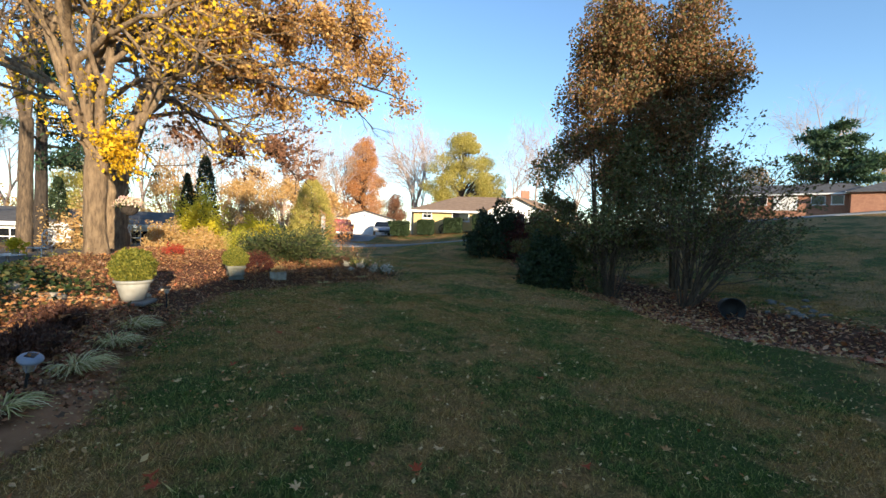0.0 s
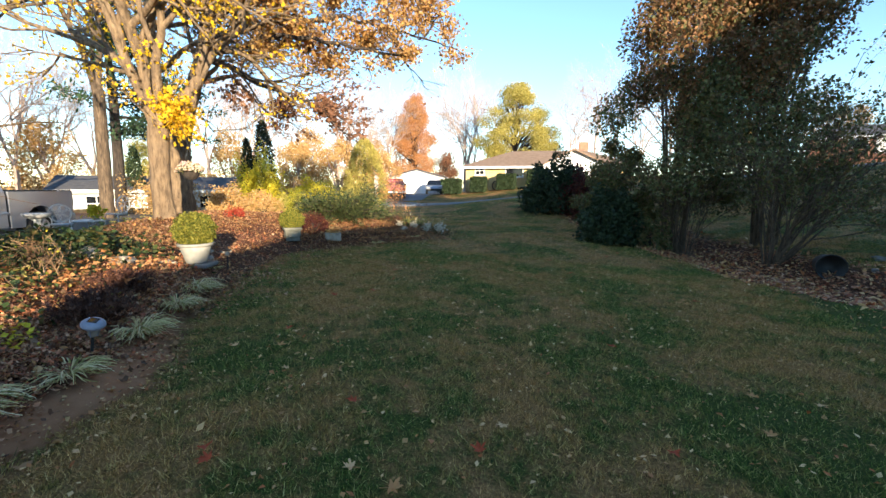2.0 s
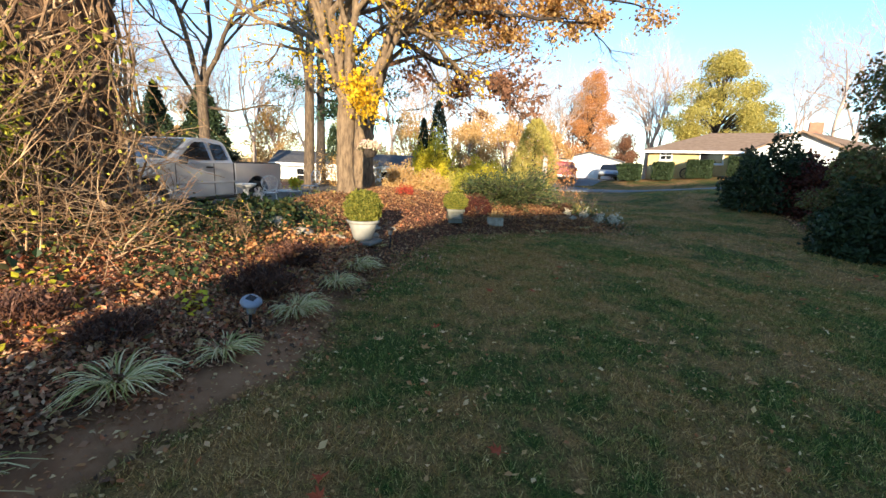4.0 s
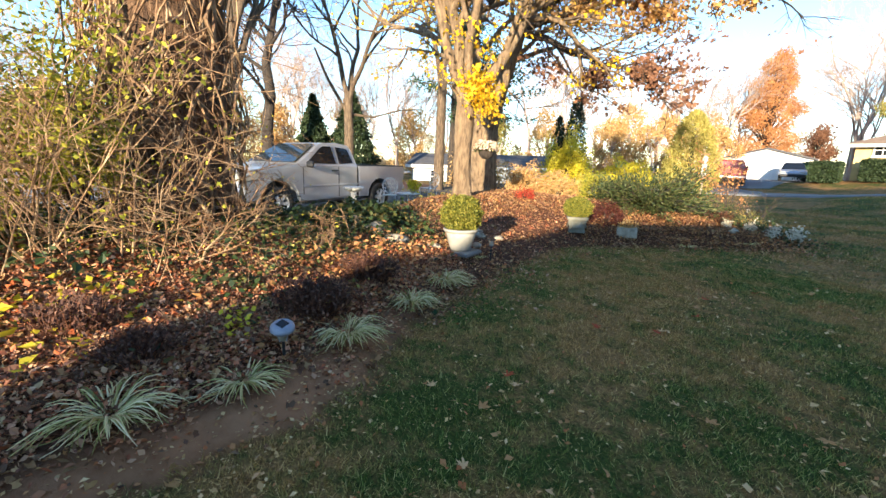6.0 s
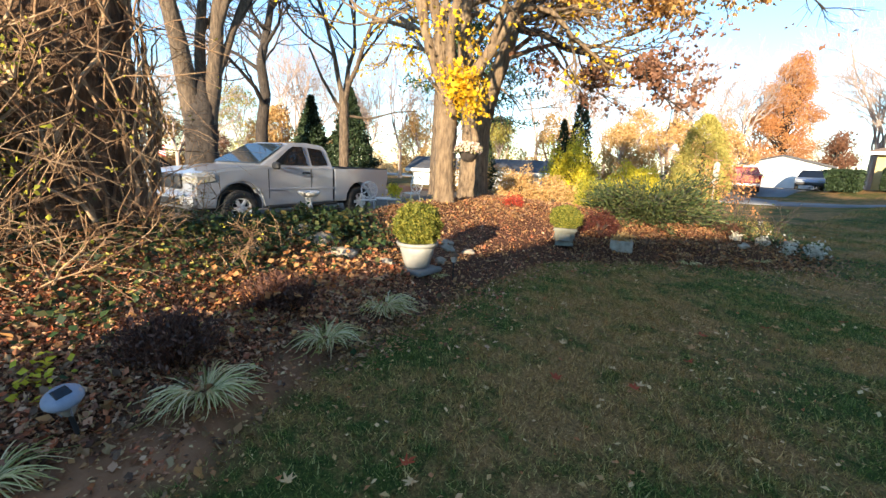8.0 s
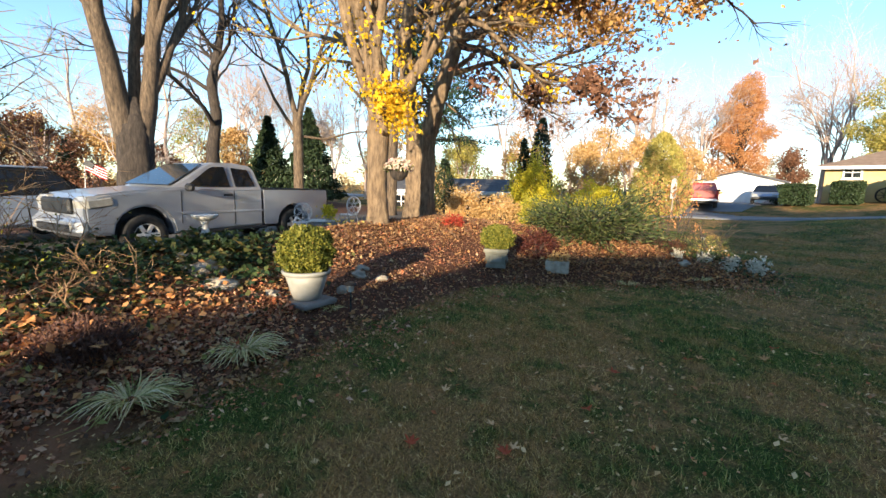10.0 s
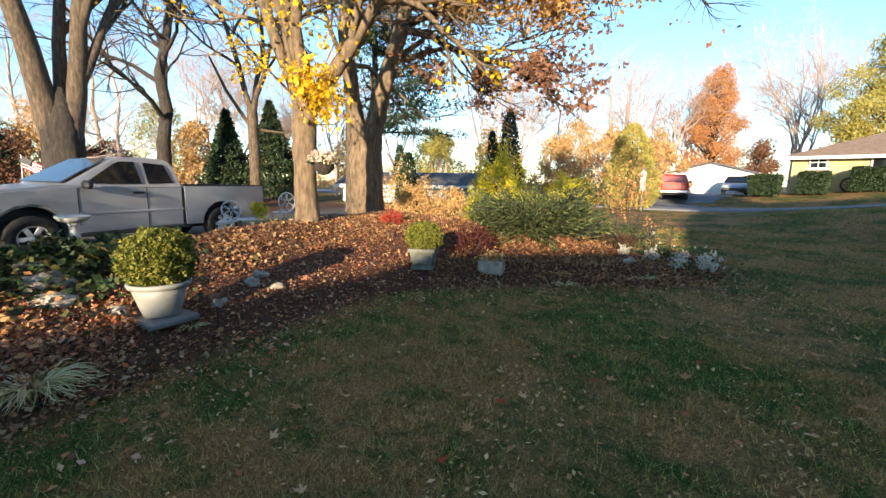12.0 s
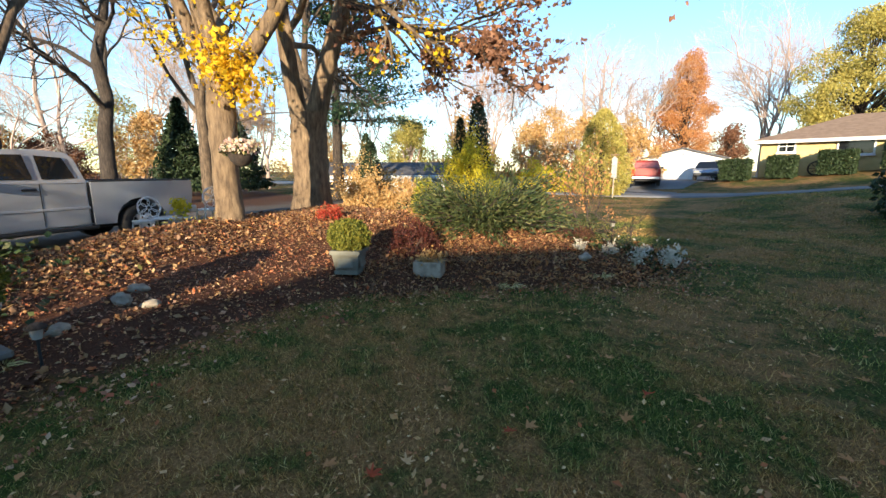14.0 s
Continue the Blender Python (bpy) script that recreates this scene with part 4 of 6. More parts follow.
def pear_tree():
    """Dense upright crown on a sheaf of stems."""
    for x, y, tall, wide, low, n, sd in ((3.6, 13.6, 8.9, 4.3, 1.5, 60000, 1), (5.85, 13.5, 8.9, 3.0, 2.2, 34000, 2)):
        leafy_tree("tree", x, y, tall, wide, low, n, 0.092, "leaf_pear", "dense upright tree turning from green to rust", 100 + sd, 0.05, 6, "bark_mid", lobes=80, shape=0.5, solid=0.3, low_mat="leaf_pear_low")


pear_tree()
leafy_tree("small_tree", 2.2, 15.4, 3.2, 3.2, 0.4, 16000, 0.085, "leaf_pear_low", "small twiggy tree with dull reddish leaves", 111, 0.03, 5, "bark_mid", lobes=50, solid=0.3)


def stem_shrub(x, y, tall, wide, stems, seed, name, label, leaf_mat=None, n=0, leaf=0.08, mat="twig_dark", r=0.022, lean=(0, 0), depth=2):
    """Many stems from one foot, spreading outwards, with a few leaves."""
    rng = np.random.default_rng(seed)
    t = thing(name, pose(x, y, h(x, y)), label, "shrub")
    g, tips = Geo(), []
    for k in range(stems):
        a, s = rng.uniform(0, 2 * np.pi), rng.uniform(0.15, 1)
        d = (math.cos(a) * wide / tall * s * 0.5 + lean[0], math.sin(a) * wide / tall * s * 0.5 + lean[1], 1)
        grow(g, (0.2 * math.cos(a) * s, 0.2 * math.sin(a) * s, -0.05), d, tall * rng.uniform(0.55, 0.95), r * rng.uniform(0.6, 1.2), depth, rng, tips, 0.55, 3, 0.0, 5, 0.003, 0.1)
    part("stemwork", g, M[mat], t)
    if n:
        part("leaves", Geo().leaves(around(tips, n, 0.06, rng), leaf, 0.7, rng=rng), M[leaf_mat], t)
    return t


stem_shrub(5.2, 11.3, 2.8, 4.2, 18, 201, "shrub", "half-bare spreading shrub with arching stems", "leaf_pear_low", 9000, 0.075, "bark_mid", lean=(0.25, -0.05), depth=3, r=0.03)
stem_shrub(3.75, 13.0, 2.6, 1.4, 16, 202, "shrub", "sheaf of thin bare stems", "leaf_pear_low", 900, 0.08, "bark_mid", r=0.018)


def bush(x, y, wide, deep, tall, n, leaf, mat, label, seed, name="shrub", ragged=0.18, low=0.0, group="", aspect=0.6, z=None, box=0.0):
    """A leafy mound: twigs inside, leaves over an uneven outline."""
    rng = np.random.default_rng(seed)
    t = thing(name, pose(x, y, h(x, y) if z is None else z), label, "shrub", group)
    d = rng.normal(size=(n, 3))
    d[:, 2] = np.abs(d[:, 2])
    d /= np.linalg.norm(d, axis=1)[:, None]
    if box:
        d = np.sign(d) * np.abs(d) ** (1 - box)
    ph = rng.uniform(0, 6, 4)
    lump = 1 + ragged * (np.sin(d[:, 0] * 5 + ph[0]) * np.cos(d[:, 1] * 6 + ph[1]) + 0.6 * np.sin(d[:, 2] * 9 + d[:, 0] * 7 + ph[2]))
    p = d * (rng.uniform(0.25, 1.0, n) ** 0.35 * lump)[:, None] * np.array([wide / 2, deep / 2, tall - low])
    p[:, 2] += low
    part("leaves", Geo().leaves(p, leaf, aspect, rng=rng), M[mat], t)
    g = Geo()
    for k in range(14):
        e = p[rng.integers(0, n)] * 0.85
        g.tube([(0, 0, -0.05), (e[0] * 0.4, e[1] * 0.4, e[2] * 0.6), e], [0.02, 0.013, 0.006], 4)
    part("twigwork", g, M["twig_dark"], t)
    return t


bush(0.1, 21.5, 3.4, 3.2, 2.5, 9000, 0.16, "evergreen", "dark green yew mound beyond the lawn", 301)
bush(1.5, 20.5, 2.4, 2.4, 2.2, 5000, 0.15, "leaf_maroon", "dark bronze-leaved shrub in shade", 302)
bush(1.75, 13.1, 1.7, 1.7, 1.55, 6500, 0.12, "evergreen", "dark evergreen shrub in the shade", 303)
bush(2.9, 13.3, 1.3, 1.3, 0.9, 1500, 0.1, "leaf_pear_low", "low dark shrub under the tree", 304)


def hedge(x, y, w, tall, seed):
    """A clipped box of small dark leaves."""
    rng = np.random.default_rng(seed)
    t = thing("hedge", on_spot(x, y), "clipped dark green hedge against the house", "shrub", "hedges at the yellow house")
    n = 9500
    p = rng.uniform(-1, 1, (n, 3))
    k = rng.integers(0, 3, n)
    p[np.arange(n), k] = np.sign(p[np.arange(n), k]) * rng.uniform(0.86, 1.03, n)
    p = p * np.array([w / 2, 0.65, tall / 2]) * (1 + 0.04 * np.sin(p[:, :1] * 5 + seed)) + np.array([0, 0, tall / 2])
    part("leaves", Geo().leaves(p, 0.13, 0.7, rng=rng), M["evergreen"], t)
    part("twigwork", Geo().tube([(0, 0, -0.1), (0.05, 0, tall * 0.5), (0, 0, tall * 0.85)], [0.06, 0.05, 0.02], 6), M["twig_dark"], t)


def on_spot(x, y):
    return pose(x, y, h(x, y), 0, 0, 2.5)


for k, (x, w) in enumerate([(-9.85, 1.5), (-7.35, 1.35), (-4.75, 1.6), (-1.9, 1.8)]):
    hedge(x, 39.75, w, 1.25, 310 + k)
bush(-11.9, 45.3, 2.6, 1.5, 1.7, 2600, 0.16, "evergreen_far", "dark hedge beside the garage", 316, "hedge", 0.05, group="hedges at the yellow house", box=0.6)
bush(-16.4, 20.9, 2.9, 2.4, 2.9, 8000, 0.11, "leaf_lime", "yellow-green shrub in full sun", 320, ragged=0.3)
bush(-13.6, 20.0, 1.9, 1.6, 1.1, 3600, 0.09, "leaf_vine", "olive-leaved low shrub in the sun", 321, ragged=0.25)
bush(-19, 31, 4.4, 3, 2.0, 7000, 0.13, "leaf_lime", "bright yellow-green hedge row", 322, ragged=0.2)
bush(-17.5, 34, 2.4, 2.0, 1.8, 2000, 0.18, "evergreen_far", "rounded dark shrub by the road", 323)
bush(-8.9, 11.6, 1.5, 1.3, 0.8, 4600, 0.06, "leaf_gold", "tangled hydrangea with tan dried leaves", 330, ragged=0.3)
bush(-8.2, 12.3, 1.4, 1.3, 0.75, 4000, 0.06, "leaf_olive", "olive shrub behind the bed", 331, ragged=0.3)
bush(-9.6, 10.9, 1.3, 1.1, 0.75, 4000, 0.06, "leaf_gold", "dried golden hydrangea by the oak", 332, ragged=0.3)
bush(-7.7, 9.0, 0.55, 0.5, 0.26, 700, 0.045, "leaf_red", "small bright red barberry bush", 333, ragged=0.3)
bush(-5.5, 9.2, 0.8, 0.75, 0.5, 2600, 0.035, "leaf_maroon", "dark maroon barberry mound", 334, ragged=0.15)
bush(-7.0, 10.6, 0.6, 0.5, 0.75, 1500, 0.045, "leaf_vine", "small upright lime-green shrub", 335, ragged=0.2)
bush(-7.2, 11.3, 1.0, 0.9, 0.6, 1800, 0.06, "evergreen", "small dark evergreen in the bed", 336, ragged=0.2)
bush(-4.45, 12.0, 0.8, 0.7, 0.4, 900, 0.04, "juniper", "low fading perennials at bed end", 337, ragged=0.35)


def juniper_shrub(x, y):
    """Long feathery sprays that fan out and upwards."""
    rng = np.random.default_rng(41)
    t = thing("juniper", pose(x, y, h(x, y)), "spreading grey-green juniper with feathery sprays", "shrub")
    g, lv = Geo(), Geo()
    for k in range(150):
        a, e = rng.uniform(0, 2 * np.pi), rng.uniform(0.02, 1.0) ** 1.3 * 1.2
        ln = rng.uniform(0.6, 1.0) * 1.15
        line, d = bent((0.15 * math.cos(a), 0.15 * math.sin(a), 0.1), (math.cos(a) * 1.25, math.sin(a) * 1.0, e), ln * (1.15 if math.cos(a) > 0 else 1.0), 6, 0.07, rng, -0.02)
        g.tube(line, np.linspace(0.014, 0.004, 7), 4)
        p = line[rng.integers(1, 7, 90)] + rng.normal(size=(90, 3)) * np.array([0.09, 0.09, 0.06])
        n0 = len(p)
        dirs = np.tile(d, (n0, 1)) + rng.normal(size=(n0, 3)) * 0.35
        dirs /= np.linalg.norm(dirs, axis=1)[:, None]
        s = np.cross(dirs, rng.normal(size=(n0, 3)))
        s /= np.linalg.norm(s, axis=1)[:, None]
        L = rng.uniform(0.06, 0.13, n0)[:, None]
        lv.add(np.stack([p, p + dirs * L * 0.5 + s * L * 0.13, p + dirs * L, p + dirs * L * 0.5 - s * L * 0.13], 1).reshape(-1, 3), np.arange(4 * n0).reshape(n0, 4))
    part("stemwork", g, M["twig_dark"], t)
    part("sprays", lv, M["juniper"], t)


juniper_shrub(-5.6, 10.8)
bush(-18.5, 16.3, 3.6, 2.6, 1.9, 3600, 0.12, "leaf_gold", "tan thicket before the white house", 341, ragged=0.35)


# ---- vehicles ----
def arc(cx, cz, r, a0, a1, n=9):
    return [(cx + r * math.cos(radians(a)), cz + r * math.sin(radians(a))) for a in np.linspace(a0, a1, n)]


def wheel(parent, x, y, r=0.37, w=0.24, out=1):
    tyre = Geo().lathe([(r * 0.58, -w / 2), (r * 0.92, -w / 2), (r, -w * 0.35), (r, w * 0.35), (r * 0.92, w / 2), (r * 0.58, w / 2), (r * 0.55, 0), (r * 0.58, -w / 2)], 28)
    turn = pose(x, y, r, 90 * -out, 0, 0)
    for k in range(len(tyre.v)):
        tyre.v[k] = np.array([(turn @ Vector(p))[:] for p in tyre.v[k]])
    ty = part("wheel", tyre, M["rubber"], parent, "black rubber tyre", True)
    disc = Geo().lathe([(r * 0.55, w * 0.12), (0.001, w * 0.1)], 24)
    disc.v = [np.array([(turn @ Vector(p))[:] for p in c]) for c in disc.v]
    part("brake_disc", disc, M["black"], ty)
    rim = Geo().lathe([(r * 0.64, w * 0.48), (r * 0.6, w * 0.5), (r * 0.52, w * 0.4), (r * 0.5, w * 0.15)], 24)
    for k in range(6):
        a = k * np.pi / 3
        rim.box((math.cos(a) * r * 0.28, math.sin(a) * r * 0.28, w * 0.38), (r * 0.52, r * 0.2, 0.04), 0.012, rz=math.degrees(a))
    rim.lathe([(0.001, w * 0.49), (r * 0.15, w * 0.47), (r * 0.18, w * 0.1)], 12)
    for k in range(len(rim.v)):
        rim.v[k] = np.array([(turn @ Vector(p))[:] for p in rim.v[k]])
    part("rim", rim, M["alloy"], ty, "silver alloy rim")


def pickup(m, paint, label, group=""):
    """An extended-cab pickup. x runs forward, the origin lies between the axles on the ground."""
    t = thing("pickup_truck", m, label, "car", group)
    W, ax, r = 0.9, 1.62, 0.37
    bed = [(-0.80, 1.2), (-2.68, 1.2), (-2.70, 0.95), (-2.62, 0.5), (-ax - 0.47, 0.42)] + arc(-ax, r + 0.04, 0.47, 180, 0) + [(-0.80, 0.42)]
    front = [(-0.765, 0.40), (ax - 0.48, 0.36)] + arc(ax, r + 0.04, 0.48, 180, 0) + [(2.40, 0.42), (2.5, 0.6), (2.5, 0.9), (2.45, 1.02), (2.3, 1.1), (1.9, 1.16), (1.15, 1.235), (-0.765, 1.2)]
    part("bed", Geo().prism(bed, -W, W, 0.035), M[paint], t, smooth=False)
    part("body", Geo().prism(front, -W, W, 0.045), M[paint], t)
    bm = bmesh.new()
    outl = [(-0.765, 1.19, 0.88), (-0.68, 1.62, 0.735), (-0.6, 1.72, 0.69), (-0.2, 1.765, 0.67), (0.22, 1.75, 0.67), (0.36, 1.70, 0.685), (1.22, 1.19, 0.86)]
    rows = [[bm.verts.new((x, s * w, z)) for x, z, w in outl] for s in (-1, 1)]
    bm.faces.new(rows[0])
    bm.faces.new(rows[1][::-1])
    for k in range(len(outl) - 1):
        bm.faces.new((rows[0][k], rows[1][k], rows[1][k + 1], rows[0][k + 1]))
    bmesh.ops.recalc_face_normals(bm, faces=bm.faces[:])
    bmesh.ops.bevel(bm, geom=bm.edges[:], offset=0.02, segments=2, affect="EDGES")
    bm.verts.index_update()
    cab = part("cab", Geo().bm(bm), M[paint], t)

    def lean(z):
        return 0.88 - (z - 1.19) * 0.335

    def pane(name, pts, s):
        a = np.array([(x, s * (lean(z) + 0.004), z) for x, z in pts])
        b = a + np.array([0, s * 0.012, 0.0])
        n = len(pts)
        g = Geo().add(np.r_[a, b], [[k, (k + 1) % n, n + (k + 1) % n, n + k] for k in range(n)])
        g.f.append(np.array([[n + k for k in range(n)]]))
        part(name, g, M["glass"], cab, "dark tinted glass")

    for s in (-1, 1):
        pane("front_window", [(-0.02, 1.26), (0.86, 1.27), (0.36, 1.62), (0.26, 1.665), (0.02, 1.67)], s)
        pane("rear_window", [(-0.60, 1.28), (-0.14, 1.26), (-0.13, 1.66), (-0.50, 1.63)], s)
        part("door_seam", Geo().box((-0.08, s * 0.902, 0.82), (0.012, 0.01, 0.72)), M["black"], t)
        part("door_seam", Geo().box((1.0, s * 0.902, 0.86), (0.012, 0.01, 0.62)), M["black"], t)
        part("side_moulding", Geo().box((0.12, s * 0.905, 0.74), (1.76, 0.02, 0.05), 0.008), M[paint], t)
        part("rocker_step", Geo().box((0.1, s * 0.9, 0.37), (1.9, 0.08, 0.07), 0.02), M["black"], t)
        part("door_handle", Geo().box((0.06, s * 0.915, 1.09), (0.2, 0.035, 0.035), 0.012), M["black"], t, "black door handle")
        part("mirror", Geo().box((0.9, s * 1.02, 1.24), (0.12, 0.2, 0.15), 0.04), M["black"], t, "black door mirror")
        part("headlight", Geo().box((2.28, s * 0.7, 0.96), (0.46, 0.44, 0.25), 0.07, ry=8), M["lamp_glass"], t, "clear headlight")
        part("tail_light", Geo().box((-2.66, s * 0.8, 0.98), (0.08, 0.17, 0.34), 0.02), M["red_lamp"], t, "red tail light")
        for x in (-ax, ax):
            wheel(t, x, s * 0.79, out=s)
            part("wheel_well", Geo().box((x, s * 0.56, 0.62), (0.92, 0.16, 0.5), 0.02), M["black"], t)
        part("fog_lamp", Geo().tube([(2.5, s * 0.66, 0.56), (2.612, s * 0.66, 0.56)], [0.075, 0.07], 14), M["lamp_glass"], t, "round fog lamp")
    wind = [(1.135, 0.78, 1.262), (0.41, 0.62, 1.69), (0.41, -0.62, 1.69), (1.135, -0.78, 1.262)]
    a = np.array(wind) + np.array([0.01, 0, 0.012])
    part("windscreen", Geo().add(np.r_[a, a + np.array([0.012, 0, 0.018])], [(0, 1, 2, 3), (4, 7, 6, 5), (0, 4, 5, 1), (1, 5, 6, 2), (2, 6, 7, 3), (3, 7, 4, 0)]), M["windscreen_glass"], cab, "windscreen reflecting the sky")
    part("grille", Geo().box((2.52, 0, 0.9), (0.1, 1.06, 0.27), 0.035), M["black"], t, "dark grille")
    part("air_intake", Geo().box((2.57, 0, 0.54), (0.1, 1.3, 0.16), 0.03), M["black"], t, "dark lower intake")
    part("front_bumper", Geo().box((2.5, 0, 0.57), (0.22, 1.78, 0.32), 0.08), M[paint], t)
    part("rear_bumper", Geo().box((-2.74, 0, 0.56), (0.16, 1.7, 0.16), 0.03), M["alloy"], t, "chrome rear bumper")
    part("tailgate", Geo().box((-2.7, 0, 0.94), (0.05, 1.36, 0.5), 0.02), M[paint], t)
    rail = Geo()
    for s in (-1, 1):
        rail.box((-1.74, s * 0.86, 1.212), (1.86, 0.08, 0.03), 0.01)
    rail.box((-2.66, 0, 1.212), (0.07, 1.7, 0.03), 0.01)
    part("bed_rail", rail, M["black"], t, "black bed rail cap")
    part("cab_gap", Geo().box((-0.783, 0, 0.82), (0.03, 1.74, 0.74)), M["black"], t)
    part("underbody", Geo().box((0, 0, 0.42), (4.6, 1.3, 0.2), 0.03), M["black"], t)
    return t


YAW = math.degrees(math.atan2(-0.914, 0.404))
mid = Vector((-10.2, 5.1, 0)) + Vector((-0.914, -0.404, 0)) * 0.86
pickup(pose(mid.x, mid.y, 0.15, 0, 0, YAW) @ Matrix.Diagonal((1, 1, 0.965, 1)), "silver", "silver extended-cab pickup truck parked on the drive")


def sedan(m, paint, label, tall=1.45):
    t = thing("car", m, label, "car")
    W, ax, r = 0.86, 1.32, 0.32
    o = [(-2.2, 0.45)] + arc(-ax, r, 0.4, 180, 0, 7) + arc(ax, r, 0.4, 180, 0, 7) + [(2.2, 0.4), (2.25, 0.62), (2.05, 0.78), (1.05, 0.92), (-1.6, 0.95), (-2.22, 0.85)]
    part("body", Geo().prism(o, -W, W, 0.06), M[paint], t)
    bm = bmesh.new()
    outl = [(-1.75, 0.92, 0.8), (-1.15, tall - 0.04, 0.6), (-0.3, tall, 0.58), (0.3, tall - 0.05, 0.6), (1.15, 0.9, 0.8)]
    rows = [[bm.verts.new((x, s * w, z)) for x, z, w in outl] for s in (-1, 1)]
    bm.faces.new(rows[0])
    bm.faces.new(rows[1][::-1])
    for k in range(len(outl) - 1):
        bm.faces.new((rows[0][k], rows[1][k], rows[1][k + 1], rows[0][k + 1]))
    bmesh.ops.recalc_face_normals(bm, faces=bm.faces[:])
    bmesh.ops.bevel(bm, geom=bm.edges[:], offset=0.04, segments=2, affect="EDGES")
    bm.verts.index_update()
    part("cabin", Geo().bm(bm), M["glass"], t, "dark glazed cabin")
    part("roof_panel", Geo().box((-0.45, 0, tall), (1.3, 1.12, 0.04), 0.015), M[paint], t)
    for s in (-1, 1):
        part("headlight", Geo().box((2.15, s * 0.62, 0.66), (0.18, 0.34, 0.13), 0.03), M["lamp_glass"], t)
        part("tail_light", Geo().box((-2.2, s * 0.66, 0.76), (0.08, 0.3, 0.13), 0.02), M["red_lamp"], t)
        for x in (-ax, ax):
            wheel(t, x, s * 0.76, r, 0.2, s)
    part("bumper", Geo().box((2.2, 0, 0.45), (0.16, 1.6, 0.2), 0.05), M["black"], t)
    part("number_plate", Geo().box((-2.235, 0, 0.7), (0.03, 0.32, 0.16), 0.005), M["white_paint"], t)
    return t


def on_ground(x, y, yaw, lift=0.0):
    return pose(x, y, h(x, y) + lift, 0, 0, yaw)


pickup(on_ground(-14.8, 37.6, 113, 0.07), "red_paint", "red pickup truck standing before the garage")
sedan(on_ground(-13.0, 44.2, 287, 0.07), "blue_paint", "pale blue-grey car parked at the garage door")
sedan(on_ground(36.5, 40.5, 160), "blue_paint", "pale car parked by the brick house")
sedan(pose(-12.6, 0.9, 0.16, 0, 0, YAW), "blue_paint", "grey car parked beyond the pickup truck", 1.5)


# ---- garden things ----
def leaf_ball(t, r, z, n, seed, squash=1.0, leaf=0.04, mat="boxwood", name="foliage"):
    rng = np.random.default_rng(seed)
    d = rng.normal(size=(n, 3))
    d /= np.linalg.norm(d, axis=1)[:, None]
    lump = 1 + 0.08 * np.sin(d[:, 0] * 7 + 1) * np.cos(d[:, 1] * 8) + 0.06 * np.sin(d[:, 2] * 11 + d[:, 1] * 9) + 0.07 * np.sin(d[:, 0] * 19 + d[:, 2] * 13) * np.sin(d[:, 1] * 21) * (d[:, 2] > -0.2)
    p = d * (rng.uniform(0.45, 1, n) ** 0.3 * lump * r)[:, None] * np.array([1, 1, squash]) + np.array([0, 0, z])
    part(name, Geo().leaves(p, leaf, 0.6, rng=rng), M[mat], t, "clipped yellow-green box foliage")


def potted_box_round(x, y):
    z = h(x, y)
    slab = thing("plinth", pose(x, y, z, 0, 0, 20), "flat grey stone slab under the pot", "slab")
    part("slab", Geo().box((0, 0, 0.02), (0.46, 0.42, 0.06), 0.015), M["concrete_dark"], slab)
    t = thing("potted_shrub", pose(x, y, z + 0.05), "round clipped boxwood in a cream urn-shaped pot", "plant pot")
    prof = [(r_, z_ * 0.86) for r_, z_ in ((0.0, 0), (0.135, 0), (0.145, 0.03), (0.16, 0.08), (0.19, 0.2), (0.21, 0.28), (0.205, 0.29), (0.235, 0.3), (0.245, 0.325), (0.245, 0.345), (0.225, 0.355), (0.21, 0.33), (0.2, 0.3), (0.0, 0.3))]
    pot = part("pot", Geo().lathe(prof, 36), M["pot"], t, "cream glazed pot", True)
    part("soil", Geo().lathe([(0.0, 0.285), (0.205, 0.275)], 24), M["bark_dark"], pot)
    leaf_ball(t, 0.285, 0.49, 14000, 51, 0.9, 0.03)


def potted_box_square(x, y):
    z = h(x, y)
    t = thing("potted_shrub", pose(x, y, z, 0, 0, 42), "clipped boxwood in a square grey-green planter", "plant pot")
    g = Geo()
    for z0, z1, a, b in ((0.0, 0.05, 0.3, 0.3), (0.05, 0.25, 0.27, 0.34), (0.25, 0.3, 0.38, 0.38)):
        v = [(sx * w / 2, sy * w / 2, zz) for zz, w in ((z0, a), (z1, b)) for sx, sy in ((-1, -1), (1, -1), (1, 1), (-1, 1))]
        g.add(v, [(0, 1, 5, 4), (1, 2, 6, 5), (2, 3, 7, 6), (3, 0, 4, 7), (4, 5, 6, 7), (3, 2, 1, 0)])
    pot = part("pot", g, M["pot_green"], t)
    for k in range(4):
        a = k * 90
        m = pose(0, 0, 0, 0, 0, a)
        q = Geo().box((0, -0.162, 0.16), (0.2, 0.015, 0.15), 0.006, rx=-10)
        q.v = [np.array([(m @ Vector(p))[:] for p in c]) for c in q.v]
        part("panel", q, M["pot_green"], pot)
    leaf_ball(t, 0.255, 0.46, 11000, 52, 0.82, 0.03)


potted_box_round(-4.74, 4.8)
potted_box_square(-5.37, 8.08)


